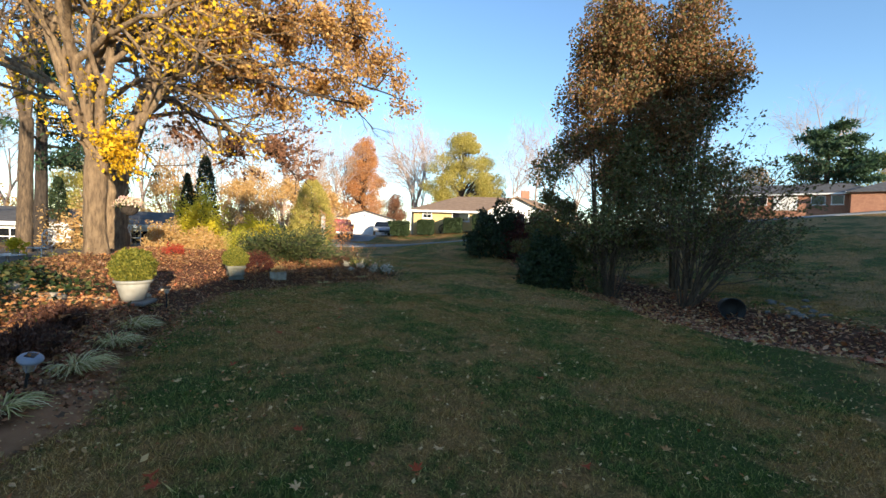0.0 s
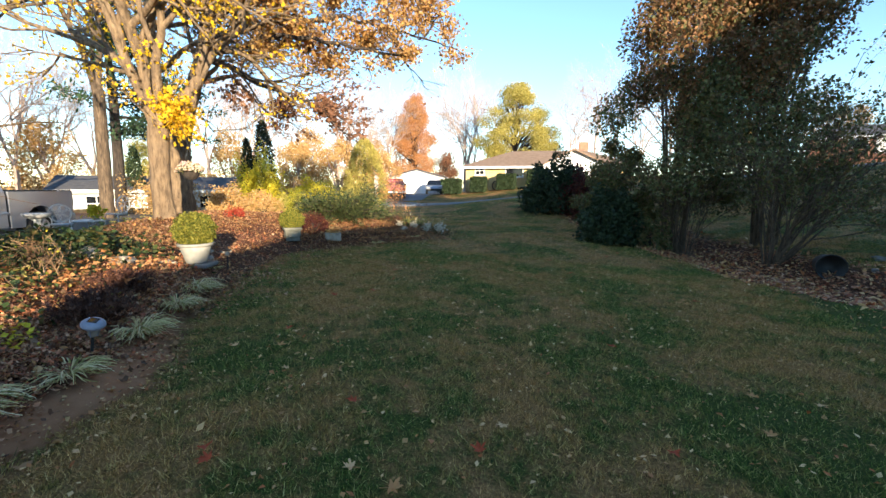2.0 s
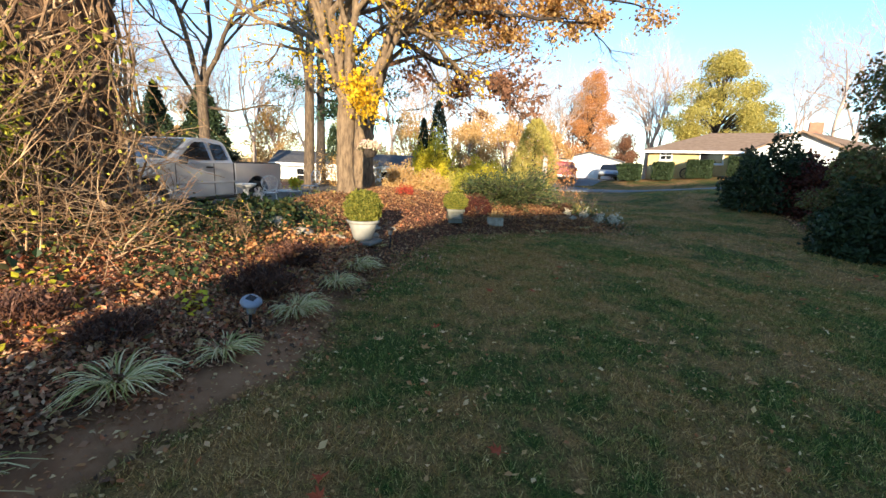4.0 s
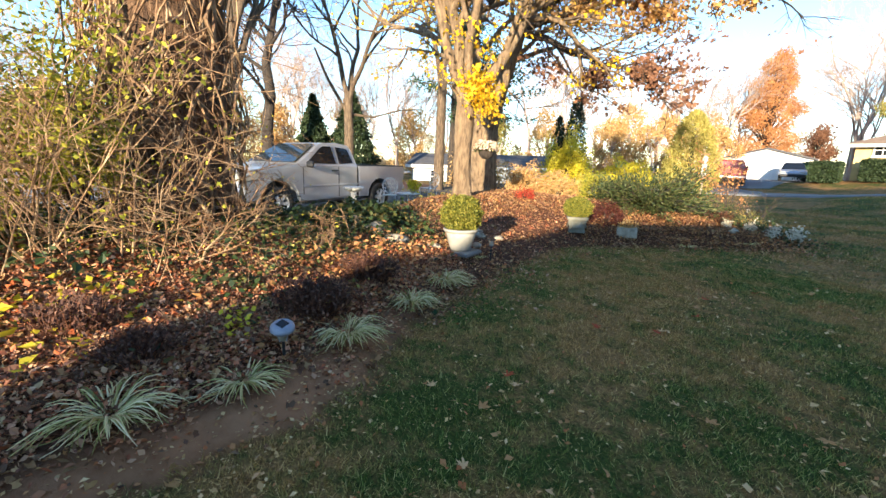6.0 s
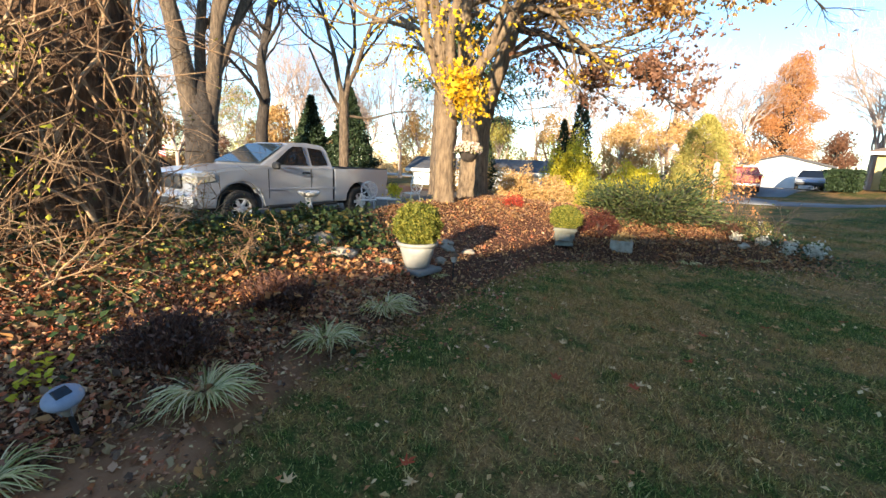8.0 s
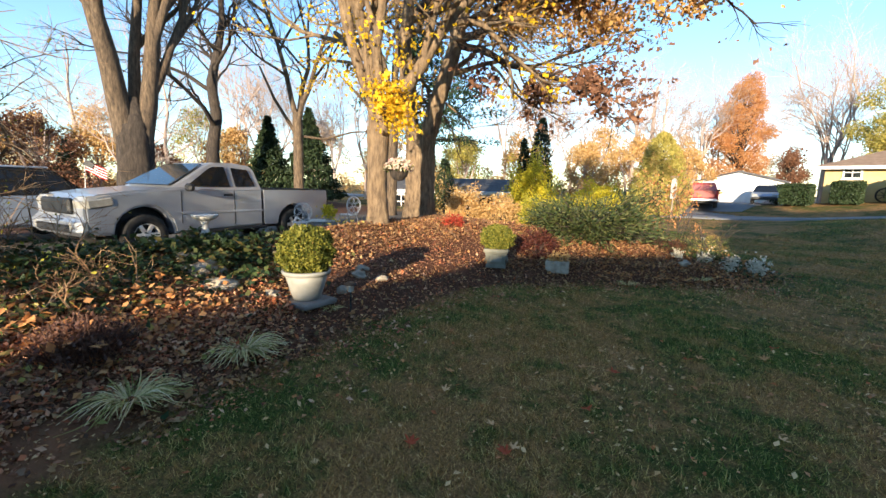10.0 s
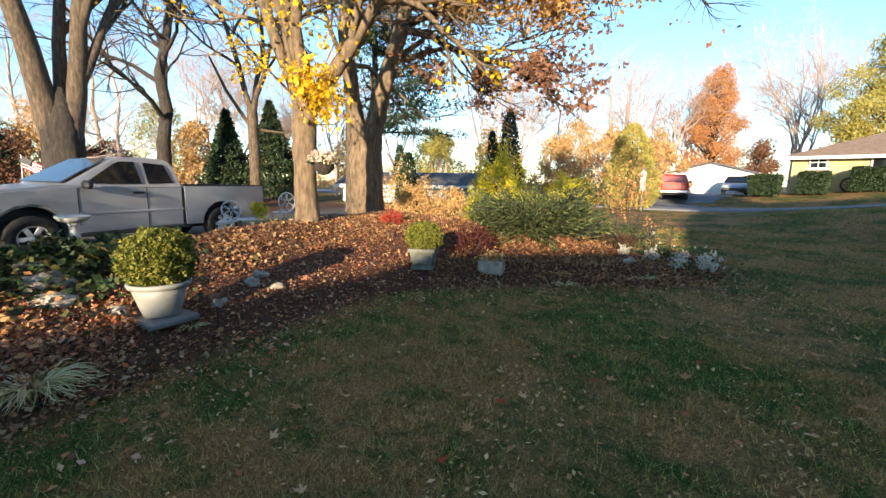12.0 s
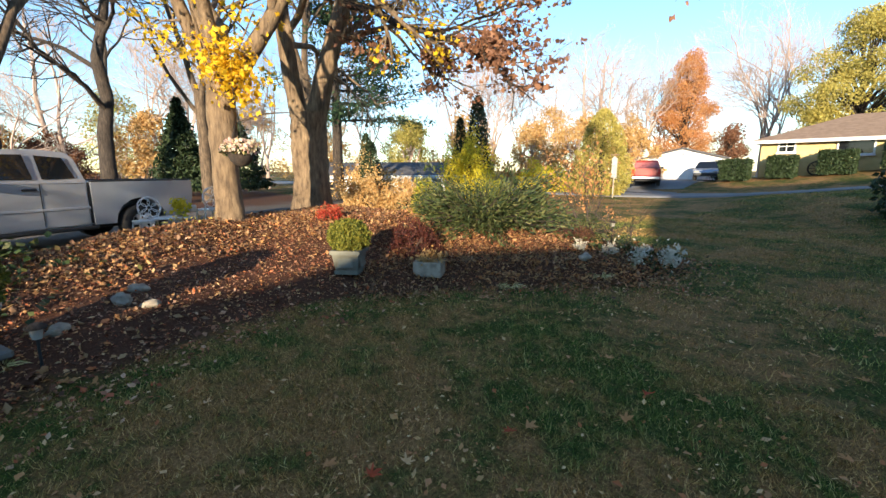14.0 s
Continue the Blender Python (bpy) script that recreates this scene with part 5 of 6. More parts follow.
def stone_planter(x, y):
    t = thing("planter", pose(x, y, h(x, y), 0, 0, 35) @ Matrix.Scale(0.8, 4), "low weathered concrete planter box with tan leaves", "planter")
    g = Geo()
    for c, s in (((0, -0.14, 0.11), (0.46, 0.05, 0.24)), ((0, 0.14, 0.11), (0.46, 0.05, 0.24)), ((-0.205, 0, 0.11), (0.05, 0.24, 0.238)), ((0.205, 0, 0.11), (0.05, 0.24, 0.238)), ((0, 0, 0.03), (0.36, 0.24, 0.06))):
        g.box(c, s, 0.008)
    part("box", g, M["stone"], t)
    rng = np.random.default_rng(3)
    part("dried_plant", Geo().leaves(rng.normal(size=(260, 3)) * np.array([0.12, 0.07, 0.08]) + np.array([0, 0, 0.24]), 0.07, rng=rng), M["leaf_gold"], t)["kind"] = "stuff"


stone_planter(-4.85, 8.95)


def solar_lamp(x, y):
    t = thing("garden_lamp", pose(x, y, h(x, y) - 0.02, 14, 14, 30) @ Matrix.Scale(0.86, 4), "pale grey dome-topped solar garden lamp", "lamp")
    part("stake", Geo().tube([(0, 0, -0.05), (0, 0, 0.24)], [0.012, 0.012], 8), M["black"], t)
    part("body", Geo().lathe([(0.0, 0.2), (0.026, 0.2), (0.034, 0.215), (0.052, 0.29), (0.05, 0.31), (0.0, 0.31)], 20), M["lamp_glass"], t, "clear tapered lens", True)
    for k in range(4):
        a = k * np.pi / 2
        part("rib", Geo().tube([(0.032 * math.cos(a), 0.032 * math.sin(a), 0.205), (0.056 * math.cos(a), 0.056 * math.sin(a), 0.3)], 0.005, 5), M["plastic_grey"], t)
    dome = part("dome", Geo().lathe([(0.045, 0.292), (0.078, 0.297), (0.088, 0.312), (0.086, 0.328), (0.07, 0.345), (0.05, 0.352), (0.0, 0.354)], 28), M["plastic_grey"], t, smooth=True)
    part("solar_cell", Geo().box((0, 0, 0.355), (0.07, 0.07, 0.008), 0.002), M["glass"], dome, "dark solar cell")


solar_lamp(-2.8, 1.9)


def path_light(x, y, tall, label="small lantern path light on a thin stake"):
    t = thing("path_light", on_ground(x, y, 0), label, "lamp", "path lights in the bed")
    part("stake", Geo().tube([(0, 0, -0.05), (0, 0, tall - 0.1)], [0.01, 0.01], 6), M["black"], t)
    part("lens", Geo().lathe([(0.0, tall - 0.1), (0.03, tall - 0.1), (0.042, tall - 0.02), (0.0, tall - 0.02)], 14), M["lamp_glass"], t)
    part("cap", Geo().lathe([(0.065, tall - 0.025), (0.06, tall - 0.01), (0.03, tall + 0.01), (0.0, tall + 0.015)], 16), M["bark_dark"], t)


path_light(-4.55, 5.2, 0.33)
path_light(-4.0, 12.1, 0.42)


def birdbath(x, y):
    t = thing("birdbath", on_ground(x, y, 0) @ Matrix.Diagonal((0.8, 0.8, 0.82, 1)), "white cast stone birdbath on a turned pedestal", "birdbath")
    part("pedestal", Geo().lathe([(0.0, -0.03), (0.13, -0.03), (0.13, 0.03), (0.09, 0.06), (0.06, 0.12), (0.075, 0.22), (0.06, 0.3), (0.05, 0.4), (0.085, 0.45), (0.0, 0.45)], 24), M["white_stone"], t, smooth=True)
    part("basin", Geo().lathe([(0.0, 0.44), (0.07, 0.44), (0.17, 0.48), (0.21, 0.53), (0.21, 0.55), (0.19, 0.545), (0.14, 0.51), (0.0, 0.495)], 28), M["white_stone"], t, smooth=True)


birdbath(-7.0, 4.2)


def ring_of(r, at, axis, n=17):
    a = np.linspace(0, 2 * np.pi, n)
    u, v = np.cos(a) * r, np.sin(a) * r
    z0 = np.zeros(n)
    p = np.stack([u, z0, v], -1) if axis == "y" else np.stack([u, v, z0], -1)
    return p + np.array(at)


def bistro_chair(m):
    t = thing("garden_chair", m, "white painted cast metal garden chair", "chair", "white bistro set")
    part("seat", Geo().lathe([(0.0, 0.44), (0.2, 0.44), (0.205, 0.455), (0.2, 0.465), (0.0, 0.46)], 20), M["white_metal"], t)
    for sx in (-1, 1):
        for sy in (-1, 1):
            part("leg", Geo().tube([(sx * 0.14, sy * 0.14, 0.44), (sx * 0.17, sy * 0.17, 0.2), (sx * 0.2, sy * 0.2, -0.03)], [0.014, 0.012, 0.012], 6), M["white_metal"], t)
    g = Geo().tube(ring_of(0.2, (0, 0.2, 0.68), "y"), 0.012, 6)
    petals = []
    for k in range(6):
        a = k * np.pi / 3
        petals.append(Geo())
        petals[-1].tube(ring_of(0.075, (0.11 * math.cos(a), 0.2, 0.68 + 0.11 * math.sin(a)), "y", 11), 0.007, 5)
    for sx in (-1, 1):
        part("back_post", Geo().tube([(sx * 0.15, 0.14, 0.45), (sx * 0.15, 0.2, 0.55)], 0.012, 6), M["white_metal"], t)
    back = part("backrest", g, M["white_metal"], t, "openwork petal backrest")
    for q in petals:
        part("petal_ring", q, M["white_metal"], back)
    return t


def bistro_table(x, y):
    t = thing("garden_table", on_ground(x, y, 0), "small round white metal garden table", "table", "white bistro set")
    part("tabletop", Geo().lathe([(0.0, 0.42), (0.3, 0.42), (0.31, 0.435), (0.3, 0.45), (0.0, 0.45)], 28), M["white_metal"], t)
    part("column", Geo().tube([(0, 0, 0.0), (0, 0, 0.42)], [0.025, 0.02], 8), M["white_metal"], t)
    for k in range(3):
        a = k * 2 * np.pi / 3 + 0.4
        part("foot", Geo().tube([(0, 0, 0.14), (0.12 * math.cos(a), 0.12 * math.sin(a), 0.12), (0.24 * math.cos(a), 0.24 * math.sin(a), -0.02)], 0.014, 6), M["white_metal"], t)
    p = thing("potted_plant", pose(x + 0.05, y + 0.12, h(x, y) + 0.45), "small pot with yellow-green leaves on the garden table", "plant pot")
    part("pot", Geo().lathe([(0.0, 0), (0.06, 0), (0.085, 0.1), (0.08, 0.1), (0.0, 0.09)], 16), M["stone"], p)
    rng = np.random.default_rng(9)
    part("leaves", Geo().leaves(rng.normal(size=(160, 3)) * 0.07 + np.array([0, 0, 0.19]), 0.1, rng=rng), M["leaf_lime"], p)


bistro_table(-9.9, 6.95)
chair = bistro_chair(on_ground(-10.15, 6.55, 60))
copy_thing(chair, on_ground(-9.85, 7.55, -75))


def hanging_basket(x, y, z):
    t = thing("hanging_basket", pose(x, y, z), "dark hanging basket of pale chrysanthemums", "plant pot")
    part("bowl", Geo().lathe([(0.0, -0.02), (0.09, 0.0), (0.155, 0.07), (0.185, 0.17), (0.19, 0.19), (0.17, 0.18), (0.0, 0.16)], 22), M["bark_dark"], t, smooth=True)
    rng = np.random.default_rng(8)
    d = rng.normal(size=(900, 3))
    d[:, 2] = np.abs(d[:, 2])
    d /= np.linalg.norm(d, axis=1)[:, None]
    part("flower_mass", Geo().leaves(d * np.array([0.29, 0.29, 0.2]) * rng.uniform(0.7, 1, 900)[:, None] + np.array([0, 0, 0.19]), 0.05, 0.9, rng=rng), M["petals"], t)
    part("foliage", Geo().leaves(d[:400] * np.array([0.25, 0.25, 0.16]) + np.array([0, 0, 0.18]), 0.06, rng=rng), M["ivy"], t)
    for k in range(3):
        a = k * 2 * np.pi / 3
        part("wire", Geo().tube([(0.18 * math.cos(a), 0.18 * math.sin(a), 0.18), (0, 0, 0.7)], 0.004, 4), M["black"], t)
    part("cord", Geo().tube([(0, 0, 0.7), (-0.2, 0.0, 1.25)], 0.005, 4), M["black"], t)


hanging_basket(-7.5, 7.52, 1.58)


def birdhouse(x, y):
    t = thing("birdhouse", on_ground(x, y, 25), "weathered birdhouse on a slim post", "birdhouse")
    part("post", Geo().tube([(0, 0, -0.1), (0, 0, 1.9)], 0.04, 6), M["stone"], t)
    part("box", gable_wall(-0.14, 0.14, -0.12, 0.12, 0.25, 0.12, "y"), M["concrete"], t).location = (0, 0, 1.9)
    part("roof", Geo().box((0, 0, 2.33), (0.44, 0.36, 0.05), 0.01), M["shingle_brown"], t)


birdhouse(-12.5, 28.4)


def flag(x, y, z0, z1):
    t = thing("flag", pose(x, y, z0, 0, 0, 70), "small striped flag on a slanting pole", "flag")
    part("pole", Geo().tube([(0, 0, 0), (0.12, 0, z1 - z0 + 0.55)], 0.02, 6), M["white_metal"], t)
    c, sn = math.cos(radians(-28)), math.sin(radians(-28))
    for k in range(9):
        xs = np.linspace(0.0, 0.95, 9)
        rows = []
        for e in (0, 1):
            zz = 0.5 - (k + e) * 0.062
            wave = 0.05 * np.sin(xs * 7 + zz * 2)
            rows.append(np.stack([0.12 + xs * c, wave, z1 - z0 + zz + xs * sn], -1))
        v = np.concatenate(rows)
        part("stripe", Geo().add(np.r_[v, v + np.array([0, 0.006, 0])], [(q, q + 1, q + 10, q + 9) for q in range(8)] + [(q + 18, q + 27, q + 28, q + 19) for q in range(8)]), M["red_lamp" if k % 2 == 0 else "white_paint"], t)
    part("canton", Geo().box((0.12 + 0.2 * c, -0.03, z1 - z0 + 0.36 + 0.2 * sn), (0.4, 0.1, 0.27), 0.0, ry=28), M["black"], t, "dark blue corner field")


flag(-27.3, 1.9, h(-27.3, 1.9), 1.85)
culvert = thing("bucket", on_ground(5.6, 9.9, 15), "black plastic tub lying on its side in the leaves", "bucket")
tub = Geo().lathe([(0.0, -0.2), (0.2, -0.2), (0.24, 0.2), (0.255, 0.2), (0.255, 0.23), (0.235, 0.23), (0.2, -0.15), (0.0, -0.15)], 24)
tm = pose(0, 0, 0.22, 90, 0, -25)
tub.v = [np.array([(tm @ Vector(p))[:] for p in c]) for c in tub.v]
part("tub", tub, M["black"], culvert, smooth=True)


def rock(x, y, s, seed, mat="stone"):
    rng = np.random.default_rng(seed)
    bm = bmesh.new()
    bmesh.ops.create_icosphere(bm, subdivisions=3, radius=1)
    for v in bm.verts:
        k = 1 + 0.4 * noise.noise(v.co * 1.3 + Vector((seed, 0, 0))) + 0.2 * noise.noise(v.co * 3.2 + Vector((0, seed, 0))) + 0.09 * noise.noise(v.co * 8 + Vector((0, 0, seed)))
        v.co = Vector((v.co.x * s * k, v.co.y * s * 0.7 * k, max(v.co.z, -0.5) * s * 0.5 * k))
    bm.verts.index_update()
    ob = part("rock", Geo().bm(bm), M[mat], smooth=True)
    ob.matrix_basis = pose(x, y, h(x, y) + s * 0.12, 0, 0, seed * 37)
    tagged(ob, "weathered limestone rock among the leaves", "rock", "edging rocks")


for k in range(16):
    rq = np.random.default_rng(700 + k)
    rock(6.3 + rq.uniform(0, 1.5), 9.0 + rq.uniform(0, 1.9), rq.uniform(0.05, 0.11), 20 + k, "concrete_dark")
for k, (x, y, s) in enumerate([(-5.3, 4.05, 0.2), (-5.75, 4.0, 0.22), (-6.1, 3.85, 0.16), (-5.5, 5.75, 0.12), (-5.25, 5.95, 0.09), (-5.75, 5.9, 0.1), (-3.75, 10.9, 0.12), (-5.0, 5.3, 0.1), (-4.95, 4.5, 0.12), (-3.5, 12.2, 0.13)]):
    rock(x, y, s, k + 2)


def strap_tuft(x, y, n, length, seed, mat="strap"):
    """A tuft of arching strap leaves."""
    rng = np.random.default_rng(seed)
    g = Geo()
    for k in range(int(n * 1.5)):
        a, e, L = rng.uniform(0, 2 * np.pi), rng.uniform(0.5, 2.4), length * rng.uniform(0.4, 1.25)
        d = np.array([math.cos(a), math.sin(a), 0])
        s = np.array([-math.sin(a), math.cos(a), 0])
        t = np.linspace(0, 1, 6)
        up = e / math.hypot(1, e)
        line = d * 0.03 + t[:, None] * d * L * (0.95 - 0.3 * up) + np.outer(up * t - 0.95 * t ** 2 * (0.55 + 0.3 * up), [0, 0, 1]) * L
        line += np.outer(t ** 2 * rng.normal() * 0.22 * L, s)
        line[:, 2] = np.maximum(line[:, 2], 0.01 + 0.02 * rng.uniform())
        w = (0.003 * np.sin(np.pi * (0.15 + 0.85 * t)) + 0.001)[:, None]
        v = np.stack([line - s * w, line + np.array([0, 0, 0.003]), line + s * w], 1).reshape(-1, 3)
        f = [(3 * i + j, 3 * i + j + 1, 3 * i + j + 4, 3 * i + j + 3) for i in range(5) for j in (0, 1)]
        g.add(v, f)
    t = thing("liriope", on_ground(x, y, 0), "arching tuft of variegated strap leaves", "plant", "liriope tufts along the path")
    part("blade_mass", g, M[mat], t)["kind"] = "stuff"


for k, (x, y, n, L) in enumerate([(-2.52, 1.0, 120, 0.36), (-2.62, 1.62, 90, 0.3), (-2.98, 2.42, 190, 0.36), (-3.5, 3.28, 150, 0.36), (-4.0, 4.02, 170, 0.38), (-2.2, 0.25, 110, 0.36), (-2.15, -0.6, 110, 0.36), (-4.0, 9.6, 50, 0.2), (-4.6, 5.0, 30, 0.16), (-3.4, 10.7, 40, 0.2)]):
    strap_tuft(x, y, n, L, 400 + k)


def dead_mound(x, y, w, tall, n, seed, mat="dead", label="dark brown mound of dead perennial stems"):
    rng = np.random.default_rng(seed)
    t = thing("dead_perennial", on_ground(x, y, 0), label, "plant", "spent perennials in the bed")
    g = Geo()
    ends = []
    for k in range(n):
        a, s = rng.uniform(0, 2 * np.pi), rng.uniform(0, 1) ** 0.6
        p0 = np.array([math.cos(a) * s * w * 0.25, math.sin(a) * s * w * 0.25, -0.02])
        e = np.array([math.cos(a) * s * w * 0.55, math.sin(a) * s * w * 0.55, tall * rng.uniform(0.5, 1.0) * (1 - 0.35 * s)])
        m = (p0 + e) / 2 + rng.normal(size=3) * 0.04
        g.tube([p0, m, e], [0.003, 0.0025, 0.0015], 3)
        for q in range(3):
            ends.append(m + (e - m) * rng.uniform(0, 1) + rng.normal(size=3) * 0.02)
    part("stemwork", g, M[mat], t)
    part("seed_fluff", Geo().leaves(np.array(ends), 0.035, 0.5, rng=rng), M[mat], t)["kind"] = "stuff"


for k, (x, y, w, tall, n) in enumerate([(-3.3, 2.28, 0.6, 0.34, 420), (-3.95, 3.05, 0.6, 0.34, 460), (-3.05, 1.12, 0.5, 0.2, 220), (-3.5, 0.8, 0.5, 0.3, 200), (-2.8, -0.1, 0.6, 0.3, 260), (-4.4, 11.7, 0.6, 0.34, 160), (-5.0, 12.3, 0.6, 0.36, 160)]):
    dead_mound(x, y, w, tall, n, 420 + k)


def leafy_patch(x, y, wx, wy, tall, n, leaf, mat, seed, label):
    rng = np.random.default_rng(seed)
    px_, py_ = x + rng.normal(size=n) * wx / 2.4, y + rng.normal(size=n) * wy / 2.4
    clump = 0.55 + 0.45 * np.sin(px_ * 6 + seed) * np.cos(py_ * 7)
    z = height(px_, py_) + tall * rng.uniform(0.05, 1, n) * np.clip(clump, 0.15, 1)
    ob = part("ground_cover", Geo().leaves(np.stack([px_, py_, z], -1), leaf, 0.75, flat=0.45, rng=rng), M[mat])
    tagged(ob, label, "plant", kind="stuff")


leafy_patch(-6.6, 4.2, 1.7, 1.1, 0.28, 3400, 0.085, "ivy", 1, "dark green hellebore leaves in the bed")
leafy_patch(-7.6, 3.4, 1.8, 1.3, 0.2, 2200, 0.085, "ivy", 2, "dark green ground cover before the drive")
leafy_patch(-5.9, 3.1, 1.6, 1.1, 0.24, 1500, 0.07, "ivy", 3, "mixed green and fading ground cover")
leafy_patch(-4.6, 2.4, 1.5, 1.4, 0.2, 420, 0.05, "leaf_olive", 4, "yellowing low foliage among the leaves")
leafy_patch(-6.3, 1.2, 2.6, 2.0, 0.34, 3200, 0.075, "ivy", 5, "low green thicket under the brush")
leafy_patch(-5.6, -0.4, 2.4, 1.6, 0.4, 2200, 0.075, "ivy", 6, "green undergrowth beneath the brush")
leafy_patch(-9.7, 7.0, 1.4, 0.9, 0.25, 900, 0.07, "leaf_olive", 7, "yellow-green leaves under the garden table")
leafy_patch(-3.6, 0.3, 0.8, 0.8, 0.15, 160, 0.1, "leaf_lime", 8, "a few fresh lime-green leaves")
leafy_patch(-3.2, 1.7, 0.2, 0.16, 0.16, 45, 0.05, "leaf_lime", 9, "small lime-green seedling leaves")
leafy_patch(-3.7, 11.9, 1.2, 0.9, 0.35, 900, 0.06, "juniper", 10, "fading grey-green border plants")


def dusty_miller(x, y, s, seed):
    rng = np.random.default_rng(seed)
    t = thing("dusty_miller", on_ground(x, y, 0), "silver-white leafy border plant", "plant", "silver border plants")
    part("leaves", Geo().leaves(np.abs(rng.normal(size=(170, 3))) * np.array([0, 0, 0.12]) * s + rng.normal(size=(170, 3)) * np.array([0.09, 0.09, 0.03]) * s + np.array([0, 0, 0.05]), 0.08 * s, 0.6, rng=rng), M["silver_leaf"], t)


for k, (x, y, s) in enumerate([(-3.15, 12.35, 0.95), (-3.08, 12.05, 0.9), (-3.35, 11.75, 0.65), (-3.65, 11.4, 0.6), (-4.0, 11.15, 0.5), (-3.3, 11.5, 0.55)]):
    dusty_miller(x, y, s, 500 + k)
stem_shrub(-4.4, 12.2, 1.3, 1.1, 7, 521, "rose_bush", "tall leggy rose bush topped with rust-red leaves", "leaf_rust", 620, 0.055, "twig_dark", r=0.011)
stem_shrub(-3.8, 12.0, 0.6, 0.7, 9, 522, "rose_bush", "thin leggy rose bush without flowers", "juniper", 160, 0.04, "twig_dark", r=0.008)


def vine_trunk():
    """The great old trunk wrapped in dry vine stems."""
    rng = np.random.default_rng(77)
    x, y = -6.15, 1.55
    t = thing("tree", on_ground(x, y, 0), "massive old trunk wrapped in dry tangled vines", "tree")
    part("trunk", trunk_line([(0, 0, -0.3), (0.0, 0.02, 1.0), (0.02, 0.06, 2.4), (0.03, 0.1, 5.0), (0, 0.1, 8.0)], [0.66, 0.55, 0.6, 0.55, 0.4], 0.25, 18, seed=6), M["bark_vine"], t, smooth=True)
    g, tips = Geo(), []
    for k in range(260):
        a, r = rng.uniform(0, 2 * np.pi), rng.uniform(0.56, 0.85)
        z0 = rng.uniform(-0.1, 3.2)
        n = 7
        aa = a + np.cumsum(rng.normal(size=n) * 0.17 + rng.normal() * 0.09)
        rr = r + np.cumsum(rng.normal(size=n) * 0.05)
        zz = z0 + np.linspace(0, rng.uniform(0.8, 2.2), n)
        g.tube(np.stack([np.cos(aa) * rr, np.sin(aa) * rr, zz], -1), np.linspace(rng.uniform(0.008, 0.026), 0.005, n), 5)
    for k in range(130):
        a = rng.uniform(0, 2 * np.pi)
        grow(g, (math.cos(a) * 0.62, math.sin(a) * 0.62, rng.uniform(0.3, 4.2)), (math.cos(a), math.sin(a), rng.uniform(-0.4, 0.9)), rng.uniform(0.3, 1.1), 0.007, 1, rng, tips, 0.8, 4, -0.06, 4, 0.0015, 0.2)
    part("vinework", g, M["twig"], t)
    part("vine_leaves", Geo().leaves(around(np.array(tips)[::29], 420, 0.07, rng), 0.038, rng=rng), M["leaf_vine"], t)


vine_trunk()


def brush(x, y, w, tall, stems, seed, leaves=0, mat="leaf_vine", leaf=0.05):
    rng = np.random.default_rng(seed)
    t = thing("brush", on_ground(x, y, 0), "thicket of dry arching bramble stems", "shrub", "dry brush by the old trunk")
    g, tips = Geo(), []
    for k in range(stems):
        a, r = rng.uniform(0, 2 * np.pi), rng.uniform(0, 1) ** 0.5 * w / 2
        p = (math.cos(a) * r, math.sin(a) * r, -0.05)
        grow(g, p, (rng.normal() * 0.42, rng.normal() * 0.42, 1), tall * rng.uniform(0.4, 1.0), rng.uniform(0.004, 0.012), 2, rng, tips, 0.75, 3, -0.05, 4, 0.002, 0.17)
    part("stemwork", g, M["twig"], t)
    if leaves:
        part("leaves", Geo().leaves(around(np.array(tips)[::11], leaves, 0.1, rng), leaf * 0.75, 0.7, rng=rng), M[mat], t)


for k, (x, y, w, tall, n, lv) in enumerate([(-4.95, 1.2, 0.7, 1.5, 19, 30), (-5.5, 2.1, 0.8, 0.75, 12, 30), (-4.8, 0.4, 1.0, 1.9, 22, 200), (-5.6, -0.5, 1.4, 2.3, 34, 2600), (-4.45, 1.4, 0.5, 0.9, 8, 10), (-4.6, -1.1, 1.2, 2.0, 22, 1300), (-5.0, 2.9, 1.0, 0.45, 18, 60), (-7.6, 0.2, 1.6, 2.4, 22, 300), (-6.6, 2.5, 1.0, 0.6, 12, 30)]):
    brush(x, y, w, tall, n, 600 + k, lv)
brush(-5.15, 0.55, 0.75, 2.0, 14, 640, 900, leaf=0.055)
brush(-5.0, 0.2, 0.6, 1.7, 10, 641, 600, leaf=0.055)


bush(-5.25, 0.75, 1.0, 0.9, 1.9, 2600, 0.065, "leaf_vine", "yellow-green leaves in the dry brush", 342, ragged=0.5, low=0.5)
bush(-5.5, -0.25, 1.5, 1.3, 1.9, 5200, 0.055, "leaf_vine", "yellow-green leafy thicket in the brush", 340, ragged=0.45)


